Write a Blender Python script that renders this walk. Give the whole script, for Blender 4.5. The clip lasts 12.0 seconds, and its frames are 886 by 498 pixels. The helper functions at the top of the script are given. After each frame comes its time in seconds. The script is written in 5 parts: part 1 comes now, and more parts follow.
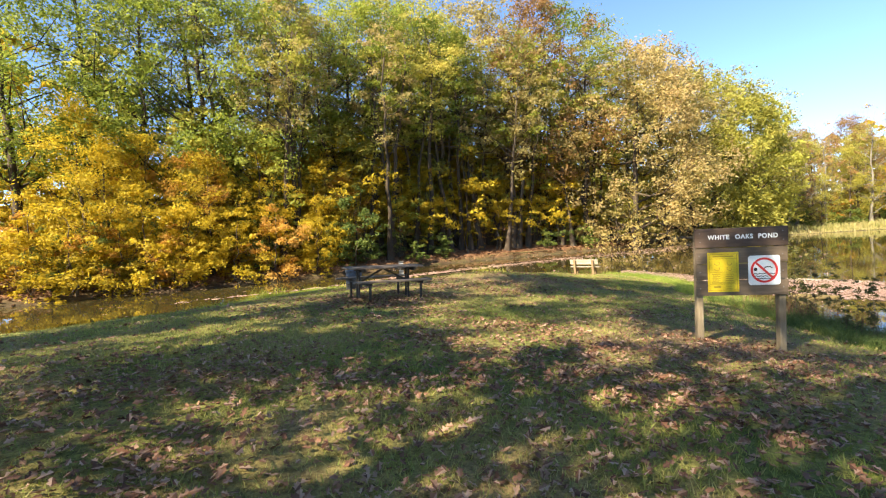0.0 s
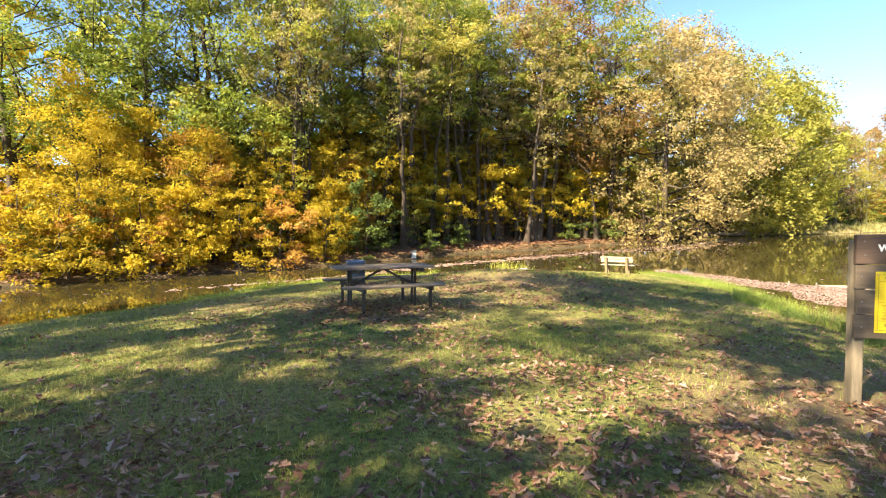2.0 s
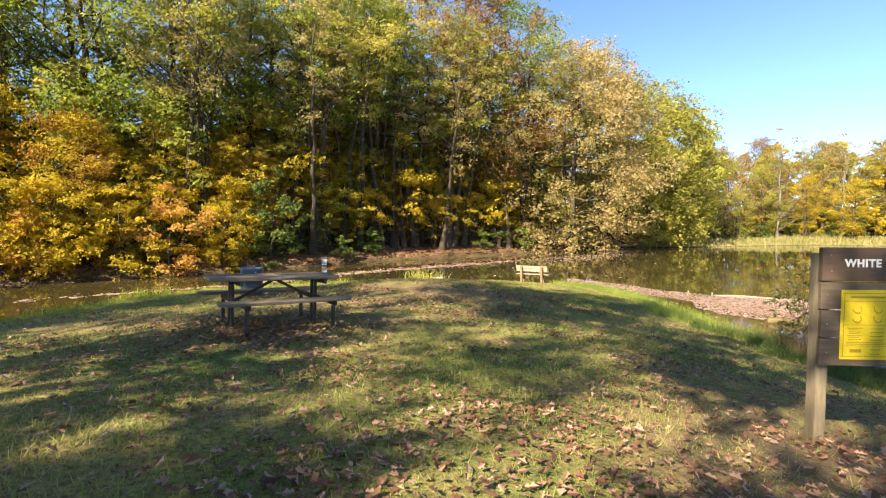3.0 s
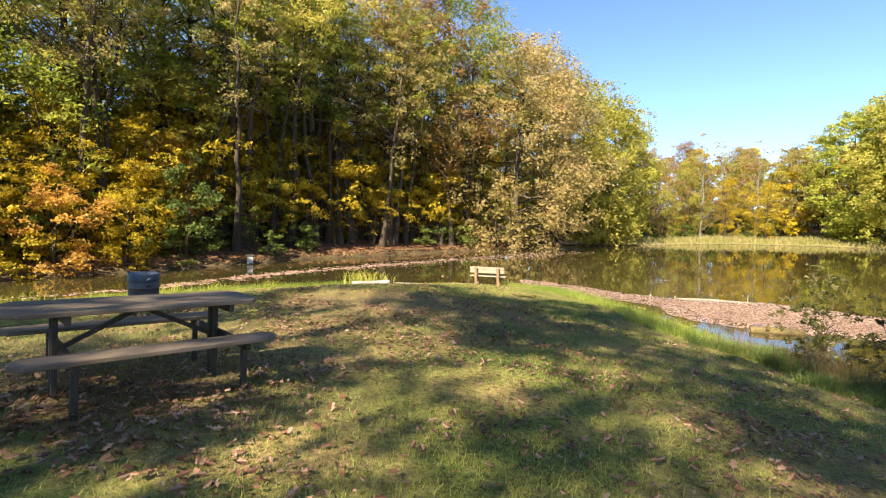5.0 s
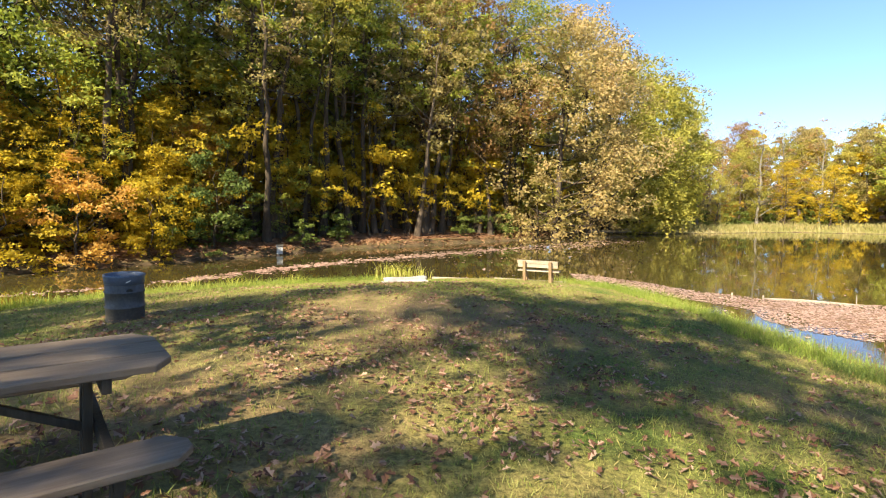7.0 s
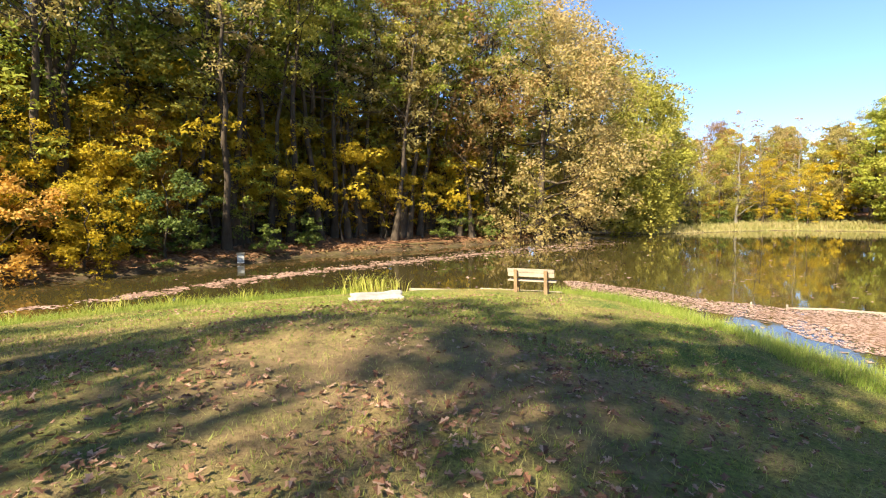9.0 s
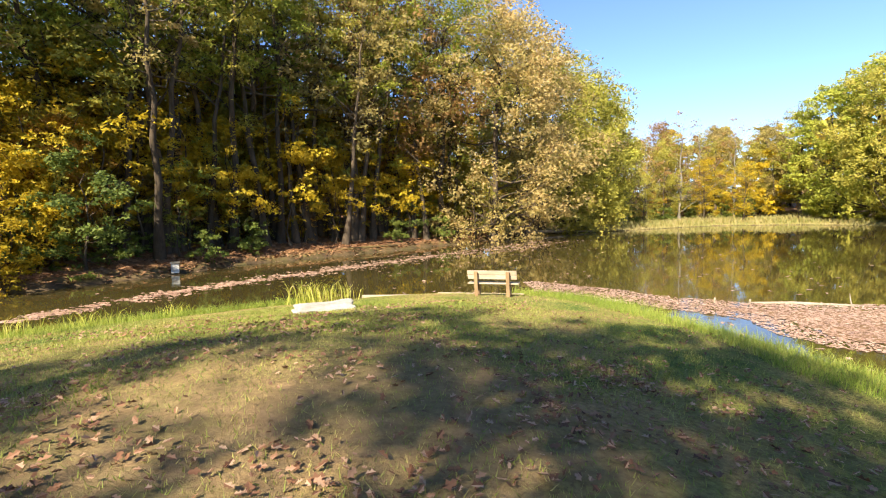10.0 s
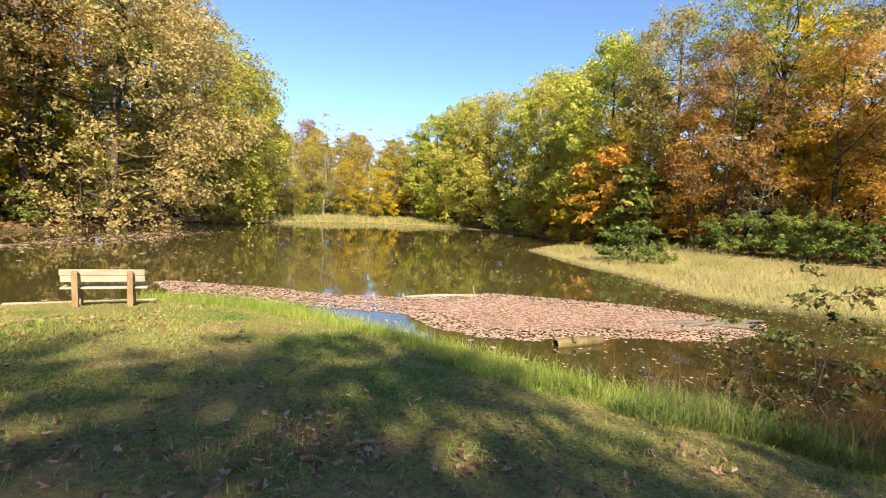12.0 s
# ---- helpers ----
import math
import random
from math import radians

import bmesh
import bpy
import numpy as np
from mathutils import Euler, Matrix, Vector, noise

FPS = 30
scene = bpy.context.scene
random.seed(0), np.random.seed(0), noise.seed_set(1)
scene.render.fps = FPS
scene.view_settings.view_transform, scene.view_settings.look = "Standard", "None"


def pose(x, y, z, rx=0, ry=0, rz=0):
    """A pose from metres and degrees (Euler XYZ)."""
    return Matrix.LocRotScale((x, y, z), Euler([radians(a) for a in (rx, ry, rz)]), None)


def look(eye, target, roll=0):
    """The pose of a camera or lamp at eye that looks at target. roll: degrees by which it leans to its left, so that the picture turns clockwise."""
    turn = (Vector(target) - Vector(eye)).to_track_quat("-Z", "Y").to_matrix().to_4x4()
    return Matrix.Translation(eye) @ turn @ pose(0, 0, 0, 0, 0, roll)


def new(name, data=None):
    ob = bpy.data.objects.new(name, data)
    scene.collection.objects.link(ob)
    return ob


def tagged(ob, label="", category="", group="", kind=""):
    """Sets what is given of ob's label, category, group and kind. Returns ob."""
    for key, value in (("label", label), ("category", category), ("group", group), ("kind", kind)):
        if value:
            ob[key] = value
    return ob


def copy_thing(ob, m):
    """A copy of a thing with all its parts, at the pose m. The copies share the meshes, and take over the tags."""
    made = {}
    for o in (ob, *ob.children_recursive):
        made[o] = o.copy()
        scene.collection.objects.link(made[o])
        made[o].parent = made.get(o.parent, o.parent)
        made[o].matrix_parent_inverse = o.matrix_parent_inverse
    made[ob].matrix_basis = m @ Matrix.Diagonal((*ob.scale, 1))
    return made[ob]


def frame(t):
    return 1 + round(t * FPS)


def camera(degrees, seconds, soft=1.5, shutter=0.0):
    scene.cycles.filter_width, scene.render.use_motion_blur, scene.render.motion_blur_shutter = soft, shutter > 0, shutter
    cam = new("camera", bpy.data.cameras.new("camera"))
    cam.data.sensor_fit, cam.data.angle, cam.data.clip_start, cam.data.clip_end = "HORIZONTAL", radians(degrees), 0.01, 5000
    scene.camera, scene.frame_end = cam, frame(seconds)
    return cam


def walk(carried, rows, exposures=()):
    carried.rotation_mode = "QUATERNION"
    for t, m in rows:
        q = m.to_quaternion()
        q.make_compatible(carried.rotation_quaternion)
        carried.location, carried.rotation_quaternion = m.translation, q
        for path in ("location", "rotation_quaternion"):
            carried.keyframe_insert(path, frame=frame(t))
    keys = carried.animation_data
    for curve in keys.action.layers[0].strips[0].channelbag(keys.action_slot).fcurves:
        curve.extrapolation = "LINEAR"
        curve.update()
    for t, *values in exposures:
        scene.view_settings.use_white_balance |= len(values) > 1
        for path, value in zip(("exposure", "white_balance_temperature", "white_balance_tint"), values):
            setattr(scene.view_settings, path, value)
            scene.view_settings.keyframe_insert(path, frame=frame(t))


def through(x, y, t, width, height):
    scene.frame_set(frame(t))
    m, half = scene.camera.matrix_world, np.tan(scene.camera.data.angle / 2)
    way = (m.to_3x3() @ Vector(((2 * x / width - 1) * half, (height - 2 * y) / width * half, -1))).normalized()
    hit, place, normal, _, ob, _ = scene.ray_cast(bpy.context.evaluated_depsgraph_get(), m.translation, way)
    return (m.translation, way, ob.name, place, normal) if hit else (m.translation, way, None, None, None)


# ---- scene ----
cam = camera(84.9, 12.0, soft=1.15)
PATH = [
    (0, (0.684, -1.228, 1.954), (0.527, 0.764, 1.882), -2.8),
    (0.5, (0.601, -0.564, 1.97), (0.353, 1.418, 1.875), -3.3),
    (1, (0.508, 0.114, 2.007), (0.212, 2.088, 1.875), -2.7),
    (1.5, (0.469, 0.751, 2.011), (0.177, 2.725, 1.879), -2.4),
    (2, (0.442, 1.426, 2.026), (0.22, 3.41, 1.906), -1.2),
    (2.5, (0.463, 2.034, 2.01), (0.386, 4.03, 1.909), -0.9),
    (3, (0.418, 2.7, 1.965), (0.547, 4.694, 1.871), 0.2),
    (3.5, (0.4, 3.277, 1.957), (0.756, 5.243, 1.87), 0.7),
    (3.7, (0.316, 3.595, 2.003), (0.747, 5.547, 1.935), 1.0),
    (5.3, (0.14, 5.848, 1.925), (0.508, 7.809, 1.783), 0.9),
    (5.5, (0.172, 6.095, 1.908), (0.521, 8.058, 1.739), 0.8),
    (6, (0.252, 6.784, 1.925), (0.563, 8.753, 1.755), 0.6),
    (6.5, (0.29, 7.418, 1.941), (0.59, 9.388, 1.774), 0.7),
    (7, (0.331, 8.095, 1.928), (0.579, 10.073, 1.769), 0.7),
    (7.2, (0.354, 8.34, 1.898), (0.578, 10.321, 1.737), 0.9),
    (8.8, (0.68, 10.495, 1.905), (0.984, 12.466, 1.752), 0.2),
    (9, (0.71, 10.769, 1.898), (1.042, 12.736, 1.75), 0.0),
    (9.5, (0.823, 11.371, 1.837), (1.22, 13.327, 1.705), -0.6),
    (10, (0.911, 11.996, 1.811), (1.428, 13.923, 1.67), -1.1),
    (10.5, (0.972, 12.529, 1.775), (1.505, 14.452, 1.645), -0.6),
    (11, (1.175, 13.12, 1.72), (1.997, 14.937, 1.572), 0.6),
    (11.5, (1.452, 13.573, 1.727), (2.688, 15.138, 1.571), 1.7),
    (12, (1.827, 14.164, 1.662), (3.471, 15.294, 1.517), 3.2),
]
walk(cam, [(t, look(eye, target, roll)) for t, eye, target, roll in PATH],
     exposures=[(0, 1.97, 6900, 7), (1.5, 2.25, 6900, 7), (2.5, 2.08, 6900, 7), (3.5, 1.68, 6900, 7), (6.5, 1.78, 6900, 7), (9.5, 1.78, 6900, 7), (12, 1.62, 6900, 7)])

# ---- daylight: clear autumn sky, sun low behind the walker's left shoulder ----
SUN_AZ, SUN_EL = radians(222), radians(38)
world = bpy.data.worlds.new("world")
scene.world = world
world.use_nodes = True
wt = world.node_tree
sky = wt.nodes.new("ShaderNodeTexSky")
sky.sky_type, sky.sun_disc = "NISHITA", False
sky.sun_elevation, sky.sun_rotation = SUN_EL, SUN_AZ
sky.air_density, sky.dust_density, sky.ozone_density = 0.6, 0.0, 4.5
wt.links.new(sky.outputs[0], wt.nodes["Background"].inputs[0])
wt.nodes["Background"].inputs[1].default_value = 0.11
sun = new("sun", bpy.data.lights.new("sun", "SUN"))
sun.data.energy, sun.data.angle, sun.data.color = 5.0, radians(0.6), (1.0, 0.89, 0.71)
sun_way = Vector((math.sin(SUN_AZ) * math.cos(SUN_EL), math.cos(SUN_AZ) * math.cos(SUN_EL), math.sin(SUN_EL)))
sun.matrix_world = look(sun_way * 60, (0, 0, 0))

# ---- materials ----
def nodes_of(name, rough=0.8, metal=0.0, spec=0.3):
    m = bpy.data.materials.new(name)
    m.use_nodes = True
    t = m.node_tree
    p = t.nodes["Principled BSDF"]
    p.inputs["Roughness"].default_value = rough
    p.inputs["Metallic"].default_value = metal
    p.inputs["Specular IOR Level"].default_value = spec
    return m, t, p


def node(t, kind, **sets):
    n = t.nodes.new(kind)
    for k, v in sets.items():
        n.inputs[k.replace("_", " ")].default_value = v
    return n


def noise_of(t, scale, detail=4.0, coord="Object", rough=0.55, stretch=None):
    c = t.nodes.new("ShaderNodeTexCoord")
    n = node(t, "ShaderNodeTexNoise", Scale=scale, Detail=detail, Roughness=rough)
    src = c.outputs[coord]
    if stretch:
        mp = node(t, "ShaderNodeMapping")
        mp.inputs["Scale"].default_value = stretch
        t.links.new(src, mp.inputs["Vector"])
        src = mp.outputs[0]
    t.links.new(src, n.inputs["Vector"])
    return n.outputs["Fac"]


def ramp_of(t, fac, stops):
    r = t.nodes.new("ShaderNodeValToRGB")
    e = r.color_ramp.elements
    while len(e) < len(stops):
        e.new(0.5)
    for el, (pos, col) in zip(e, stops):
        el.position, el.color = pos, (*col, 1)
    t.links.new(fac, r.inputs[0])
    return r.outputs[0]


def mix_of(t, fac, a, b, how="MIX"):
    n = t.nodes.new("ShaderNodeMix")
    n.data_type, n.blend_type = "RGBA", how
    for sock, v in ((n.inputs[0], fac), (n.inputs[6], a), (n.inputs[7], b)):
        if isinstance(v, (int, float)):
            sock.default_value = v
        elif isinstance(v, tuple):
            sock.default_value = (*v, 1)
        else:
            t.links.new(v, sock)
    return n.outputs[2]


def math_of(t, how, a, b):
    n = t.nodes.new("ShaderNodeMath")
    n.operation = how
    for sock, v in zip(n.inputs, (a, b)):
        if isinstance(v, (int, float)):
            sock.default_value = v
        else:
            t.links.new(v, sock)
    return n.outputs[0]


def bump_of(t, p, height, strength, dist):
    b = node(t, "ShaderNodeBump", Strength=strength, Distance=dist)
    t.links.new(height, b.inputs["Height"])
    t.links.new(b.outputs[0], p.inputs["Normal"])


def grained(name, dark, light, scale=3.0, stretch=(1, 1, 1), rough=0.75, bump=0.3, spread=0.12, spec=0.3, metal=0.0, fine=8.0):
    """Wood, bark, stone or paint: coarse stains, fine grain, relief and a slight change from piece to piece."""
    m, t, p = nodes_of(name, rough, metal, spec)
    coarse = noise_of(t, scale, 3.0)
    thin = noise_of(t, scale * fine, 6.0, stretch=stretch, rough=0.65)
    both = math_of(t, "ADD", math_of(t, "MULTIPLY", coarse, 0.45), math_of(t, "MULTIPLY", thin, 0.55))
    col = ramp_of(t, both, [(0.3, dark), (0.68, light)])
    info = t.nodes.new("ShaderNodeObjectInfo")
    hsv = t.nodes.new("ShaderNodeHueSaturation")
    t.links.new(math_of(t, "ADD", math_of(t, "MULTIPLY", info.outputs["Random"], 2 * spread), 1 - spread), hsv.inputs["Value"])
    t.links.new(col, hsv.inputs["Color"])
    t.links.new(hsv.outputs[0], p.inputs["Base Color"])
    bump_of(t, p, thin, bump, 0.01)
    return m


def leafy(name, dark, mid, light, through=0.52, patch=0.5, size=0.2):
    """Leaves: each one its own shade, whole boughs drifting in hue, light shining through the blades."""
    m, t, p = nodes_of(name, 0.6, 0.0, 0.25)
    geo = t.nodes.new("ShaderNodeNewGeometry")
    info = t.nodes.new("ShaderNodeObjectInfo")
    low = noise_of(t, size, 2.0)
    f = math_of(t, "ADD", math_of(t, "MULTIPLY", geo.outputs["Random Per Island"], 0.9 - patch - 0.15),
                math_of(t, "ADD", math_of(t, "MULTIPLY", math_of(t, "SUBTRACT", math_of(t, "MULTIPLY", low, 2.2), 0.6), patch),
                        math_of(t, "MULTIPLY", info.outputs["Random"], 0.25)))
    col = ramp_of(t, f, [(0.12, dark), (0.5, mid), (0.88, light)])
    t.links.new(col, p.inputs["Base Color"])
    tr = t.nodes.new("ShaderNodeBsdfTranslucent")
    t.links.new(col, tr.inputs[0])
    mx = t.nodes.new("ShaderNodeMixShader")
    mx.inputs[0].default_value = through
    t.links.new(p.outputs[0], mx.inputs[1])
    t.links.new(tr.outputs[0], mx.inputs[2])
    t.links.new(mx.outputs[0], t.nodes["Material Output"].inputs[0])
    return m


LEAF = {
    "green": leafy("oak_leaf_green", (0.09, 0.14, 0.02), (0.25, 0.295, 0.045), (0.49, 0.465, 0.085)),
    "lime": leafy("lime_leaf", (0.17, 0.21, 0.035), (0.40, 0.42, 0.07), (0.62, 0.56, 0.12)),
    "olive": leafy("oak_leaf_olive", (0.18, 0.18, 0.035), (0.41, 0.385, 0.075), (0.64, 0.51, 0.13)),
    "yellow": leafy("maple_leaf_yellow", (0.26, 0.19, 0.02), (0.53, 0.39, 0.03), (0.76, 0.56, 0.06)),
    "orange": leafy("maple_leaf_orange", (0.24, 0.11, 0.02), (0.53, 0.29, 0.05), (0.70, 0.44, 0.13)),
    "tan": leafy("oak_leaf_tan", (0.19, 0.165, 0.05), (0.385, 0.315, 0.11), (0.56, 0.40, 0.185)),
    "brown": leafy("oak_leaf_brown", (0.15, 0.085, 0.03), (0.34, 0.20, 0.075), (0.52, 0.34, 0.15)),
    "shrub": leafy("shrub_leaf_green", (0.06, 0.095, 0.025), (0.17, 0.22, 0.05), (0.37, 0.39, 0.09)),
}
BARK = grained("bark", (0.032, 0.023, 0.015), (0.11, 0.082, 0.057), 1.2, (1, 1, 0.18), 0.95, 0.8, 0.25)
PALE_BARK = grained("pale_bark", (0.10, 0.088, 0.07), (0.28, 0.25, 0.205), 1.2, (1, 1, 0.2), 0.9, 0.6, 0.2)
FALLEN = leafy("fallen_leaf", (0.06, 0.028, 0.018), (0.23, 0.11, 0.062), (0.52, 0.36, 0.26), 0.2, 0.15, 0.5)
BANK_LEAF = leafy("bank_leaf", (0.08, 0.038, 0.02), (0.23, 0.115, 0.06), (0.42, 0.25, 0.14), 0.15, 0.2, 0.5)
FLOATING = leafy("floating_leaf", (0.20, 0.115, 0.085), (0.39, 0.245, 0.185), (0.60, 0.43, 0.35), 0.1, 0.2, 0.4)
BLADE = leafy("lawn_blade", (0.09, 0.16, 0.02), (0.24, 0.275, 0.058), (0.46, 0.38, 0.15), 0.35, 0.3, 0.5)
LUSH = leafy("shore_blade", (0.10, 0.16, 0.025), (0.25, 0.33, 0.055), (0.46, 0.47, 0.12), 0.45, 0.35, 0.4)
STRAW = leafy("meadow_blade", (0.19, 0.22, 0.06), (0.36, 0.32, 0.13), (0.52, 0.41, 0.24), 0.45, 0.5, 0.12)
REED = leafy("reed_blade", (0.20, 0.24, 0.03), (0.40, 0.42, 0.06), (0.62, 0.55, 0.17), 0.45, 0.2, 0.5)
WEED = leafy("weed_leaf", (0.06, 0.10, 0.025), (0.15, 0.20, 0.05), (0.34, 0.30, 0.10), 0.4, 0.35, 0.6)
STALK = leafy("weed_stalk", (0.09, 0.05, 0.03), (0.20, 0.11, 0.06), (0.34, 0.22, 0.13), 0.2, 0.3, 0.6)
GREY_WOOD = grained("weathered_wood", (0.075, 0.053, 0.037), (0.23, 0.175, 0.13), 2.0, (0.08, 1, 1), 0.7, 0.5, 0.1, fine=14)
FRAME_WOOD = grained("dark_stained_frame", (0.03, 0.024, 0.018), (0.09, 0.072, 0.055), 3.0, (1, 1, 0.1), 0.75, 0.4, 0.1, fine=14)
PALE_WOOD = grained("sun_bleached_wood", (0.22, 0.175, 0.125), (0.43, 0.355, 0.265), 2.0, (0.08, 1, 1), 0.75, 0.4, 0.08, fine=14)
POST_WOOD = grained("post_wood", (0.13, 0.08, 0.04), (0.33, 0.22, 0.12), 2.5, (1, 1, 0.1), 0.8, 0.5, 0.08, fine=12)
SIGN_POST = grained("sign_post_wood", (0.09, 0.065, 0.04), (0.27, 0.215, 0.14), 2.5, (1, 1, 0.1), 0.8, 0.5, 0.08, fine=12)
SIGN_WOOD = grained("brown_stained_board", (0.045, 0.031, 0.02), (0.135, 0.098, 0.066), 2.5, (0.1, 1, 1), 0.65, 0.4, 0.1, fine=12)
HEAD_WOOD = grained("dark_brown_board", (0.04, 0.024, 0.016), (0.11, 0.07, 0.048), 2.5, (0.1, 1, 1), 0.6, 0.4, 0.06, fine=12)
PALE_GREY = grained("pale_grey_paint", (0.30, 0.30, 0.30), (0.50, 0.50, 0.49), 4.0, rough=0.6, bump=0.1, spread=0.02)
WHITE_PAINT = grained("white_paint", (0.62, 0.62, 0.60), (0.84, 0.83, 0.80), 6.0, rough=0.5, bump=0.1, spread=0.02)
YELLOW_PAINT = grained("yellow_notice", (0.50, 0.35, 0.012), (0.66, 0.49, 0.025), 4.0, rough=0.45, bump=0.05, spread=0.02)
BLACK_PAINT = grained("black_print", (0.012, 0.012, 0.01), (0.04, 0.036, 0.02), 8.0, rough=0.6, bump=0.05, spread=0.02)
OLIVE_PRINT = grained("brown_print", (0.20, 0.135, 0.012), (0.33, 0.23, 0.02), 8.0, rough=0.6, bump=0.05, spread=0.1)
RED_PAINT = grained("red_print", (0.55, 0.025, 0.02), (0.72, 0.05, 0.04), 8.0, rough=0.5, bump=0.05, spread=0.02)
STEEL = grained("dull_steel", (0.10, 0.095, 0.09), (0.30, 0.29, 0.28), 8.0, rough=0.5, bump=0.2, metal=0.8)
DRUM = grained("dark_drum_paint", (0.035, 0.036, 0.040), (0.105, 0.10, 0.10), 3.0, rough=0.5, bump=0.15, spread=0.03, spec=0.4)
DRUM_TOP = grained("blue_grey_drum_rim", (0.05, 0.065, 0.10), (0.12, 0.15, 0.21), 4.0, rough=0.45, bump=0.15, spread=0.03, spec=0.4)
STONE = grained("pale_stone", (0.17, 0.16, 0.145), (0.42, 0.40, 0.365), 1.6, rough=0.9, bump=0.8, fine=6)
GREY_DRIFT = grained("wet_driftwood", (0.06, 0.05, 0.04), (0.20, 0.17, 0.135), 2.0, (1, 1, 0.3), 0.8, 0.5, 0.15)
DRIFT = grained("bare_driftwood", (0.13, 0.105, 0.08), (0.36, 0.30, 0.23), 2.0, (1, 1, 0.3), 0.85, 0.5, 0.15)
WET_LOG = grained("mossy_log", (0.05, 0.038, 0.02), (0.22, 0.16, 0.06), 2.0, (0.2, 1, 1), 0.8, 0.6, 0.1)


def ground_material():
    m, t, p = nodes_of("turf_and_litter", 0.95, 0.0, 0.15)
    geo = t.nodes.new("ShaderNodeNewGeometry")

    def big(scale, detail=4.0, rough=0.6):
        n = node(t, "ShaderNodeTexNoise", Scale=scale, Detail=detail, Roughness=rough)
        t.links.new(geo.outputs["Position"], n.inputs["Vector"])
        return n.outputs["Fac"]

    def mask(name):
        a = t.nodes.new("ShaderNodeAttribute")
        a.attribute_name = name
        return a.outputs["Fac"]

    turf = ramp_of(t, big(0.55, 5.0), [(0.34, (0.09, 0.145, 0.028)), (0.49, (0.20, 0.20, 0.058)), (0.66, (0.31, 0.22, 0.105))])
    fine = ramp_of(t, big(17.0, 8.0, 0.8), [(0.36, (0.18, 0.18, 0.16)), (0.5, (0.9, 0.88, 0.82)), (0.66, (1.75, 1.65, 1.5))])
    turf = mix_of(t, 1.0, turf, fine, "MULTIPLY")
    litter = ramp_of(t, big(3.0, 8.0, 0.75), [(0.28, (0.07, 0.034, 0.018)), (0.5, (0.21, 0.105, 0.055)), (0.72, (0.40, 0.23, 0.13))])
    straw = ramp_of(t, big(0.25, 6.0, 0.7), [(0.3, (0.15, 0.165, 0.045)), (0.55, (0.29, 0.245, 0.10)), (0.75, (0.42, 0.325, 0.18))])
    # mud, with the tree shade on the wooded bank put into its darker tone
    mud = ramp_of(t, big(2.2, 8.0, 0.7), [(0.3, (0.03, 0.02, 0.013)), (0.7, (0.10, 0.068, 0.045))])
    dirt = ramp_of(t, big(6.0, 8.0, 0.7), [(0.3, (0.115, 0.07, 0.042)), (0.7, (0.30, 0.19, 0.115))])
    rag = math_of(t, "SUBTRACT", big(1.6, 5.0, 0.7), 0.5)

    def soft(name, gain=1.3):
        n = t.nodes.new("ShaderNodeClamp")
        t.links.new(math_of(t, "ADD", mask(name), math_of(t, "MULTIPLY", math_of(t, "MULTIPLY", rag, gain),
                    math_of(t, "MULTIPLY", math_of(t, "SUBTRACT", 1.0, mask(name)), math_of(t, "MULTIPLY", mask(name), 4.0)))), n.inputs[0])
        return n.outputs[0]

    col = mix_of(t, soft("dirt"), turf, dirt)
    col = mix_of(t, soft("straw"), col, straw)
    col = mix_of(t, soft("litter"), col, litter)
    col = mix_of(t, soft("mud"), col, mud)
    t.links.new(col, p.inputs["Base Color"])
    bump_of(t, p, big(22.0, 6.0, 0.7), 0.7, 0.04)
    return m


def water_material():
    m, t, p = nodes_of("pond_water", 0.03, 0.0, 0.8)
    p.inputs["IOR"].default_value = 1.33
    geo = t.nodes.new("ShaderNodeNewGeometry")
    n = node(t, "ShaderNodeTexNoise", Scale=0.08, Detail=3.0)
    t.links.new(geo.outputs["Position"], n.inputs["Vector"])
    t.links.new(ramp_of(t, n.outputs["Fac"], [(0.3, (0.036, 0.029, 0.010)), (0.7, (0.060, 0.048, 0.017))]), p.inputs["Base Color"])
    w = node(t, "ShaderNodeTexNoise", Scale=2.4, Detail=3.0, Roughness=0.5)
    t.links.new(geo.outputs["Position"], w.inputs["Vector"])
    bump_of(t, p, w.outputs["Fac"], 0.05, 0.02)
    return m


GROUND = ground_material()
WATER = water_material()

# ---- the lie of the land ----
WATER_Z = -1.24
WOOD_SHORE = [(-40, 16), (-33, 20.5), (-26, 26), (-23.6, 28.8), (-19.6, 30.5), (-15, 34), (-11, 37.5), (-6.5, 42), (-4.1, 46), (2, 50), (10, 56), (18, 62), (29, 75)]
MEADOW_SHORE = [(29, 75), (44, 76), (60, 82), (74, 86), (85, 80), (88, 70)]
SPIT_SHORE = [(88, 70), (85, 60), (76, 48), (63, 38), (55, 35), (42.7, 33), (33, 25), (30, 21.3), (25, 17.5), (23.6, 14.8), (24, 8), (22, 0), (16, -2)]
LAWN_SHORE = [(16, -2), (12.5, 4), (10, 9), (10.2, 14.8), (10.6, 18), (10.6, 22), (10.7, 25), (9.9, 27.3), (8.3, 29), (5.6, 30.2), (3.7, 30.3), (0, 29.8),
              (-4.3, 28.6), (-6.5, 27.6), (-9, 26), (-11, 24), (-12, 21), (-13, 17.6), (-14.9, 14), (-17, 11.5), (-22, 9.5), (-30, 10), (-38, 12), (-40, 16)]
SHORES = [WOOD_SHORE, MEADOW_SHORE, SPIT_SHORE, LAWN_SHORE]
LOOP = np.array(WOOD_SHORE[:-1] + MEADOW_SHORE[:-1] + SPIT_SHORE[:-1] + LAWN_SHORE[:-1], float)


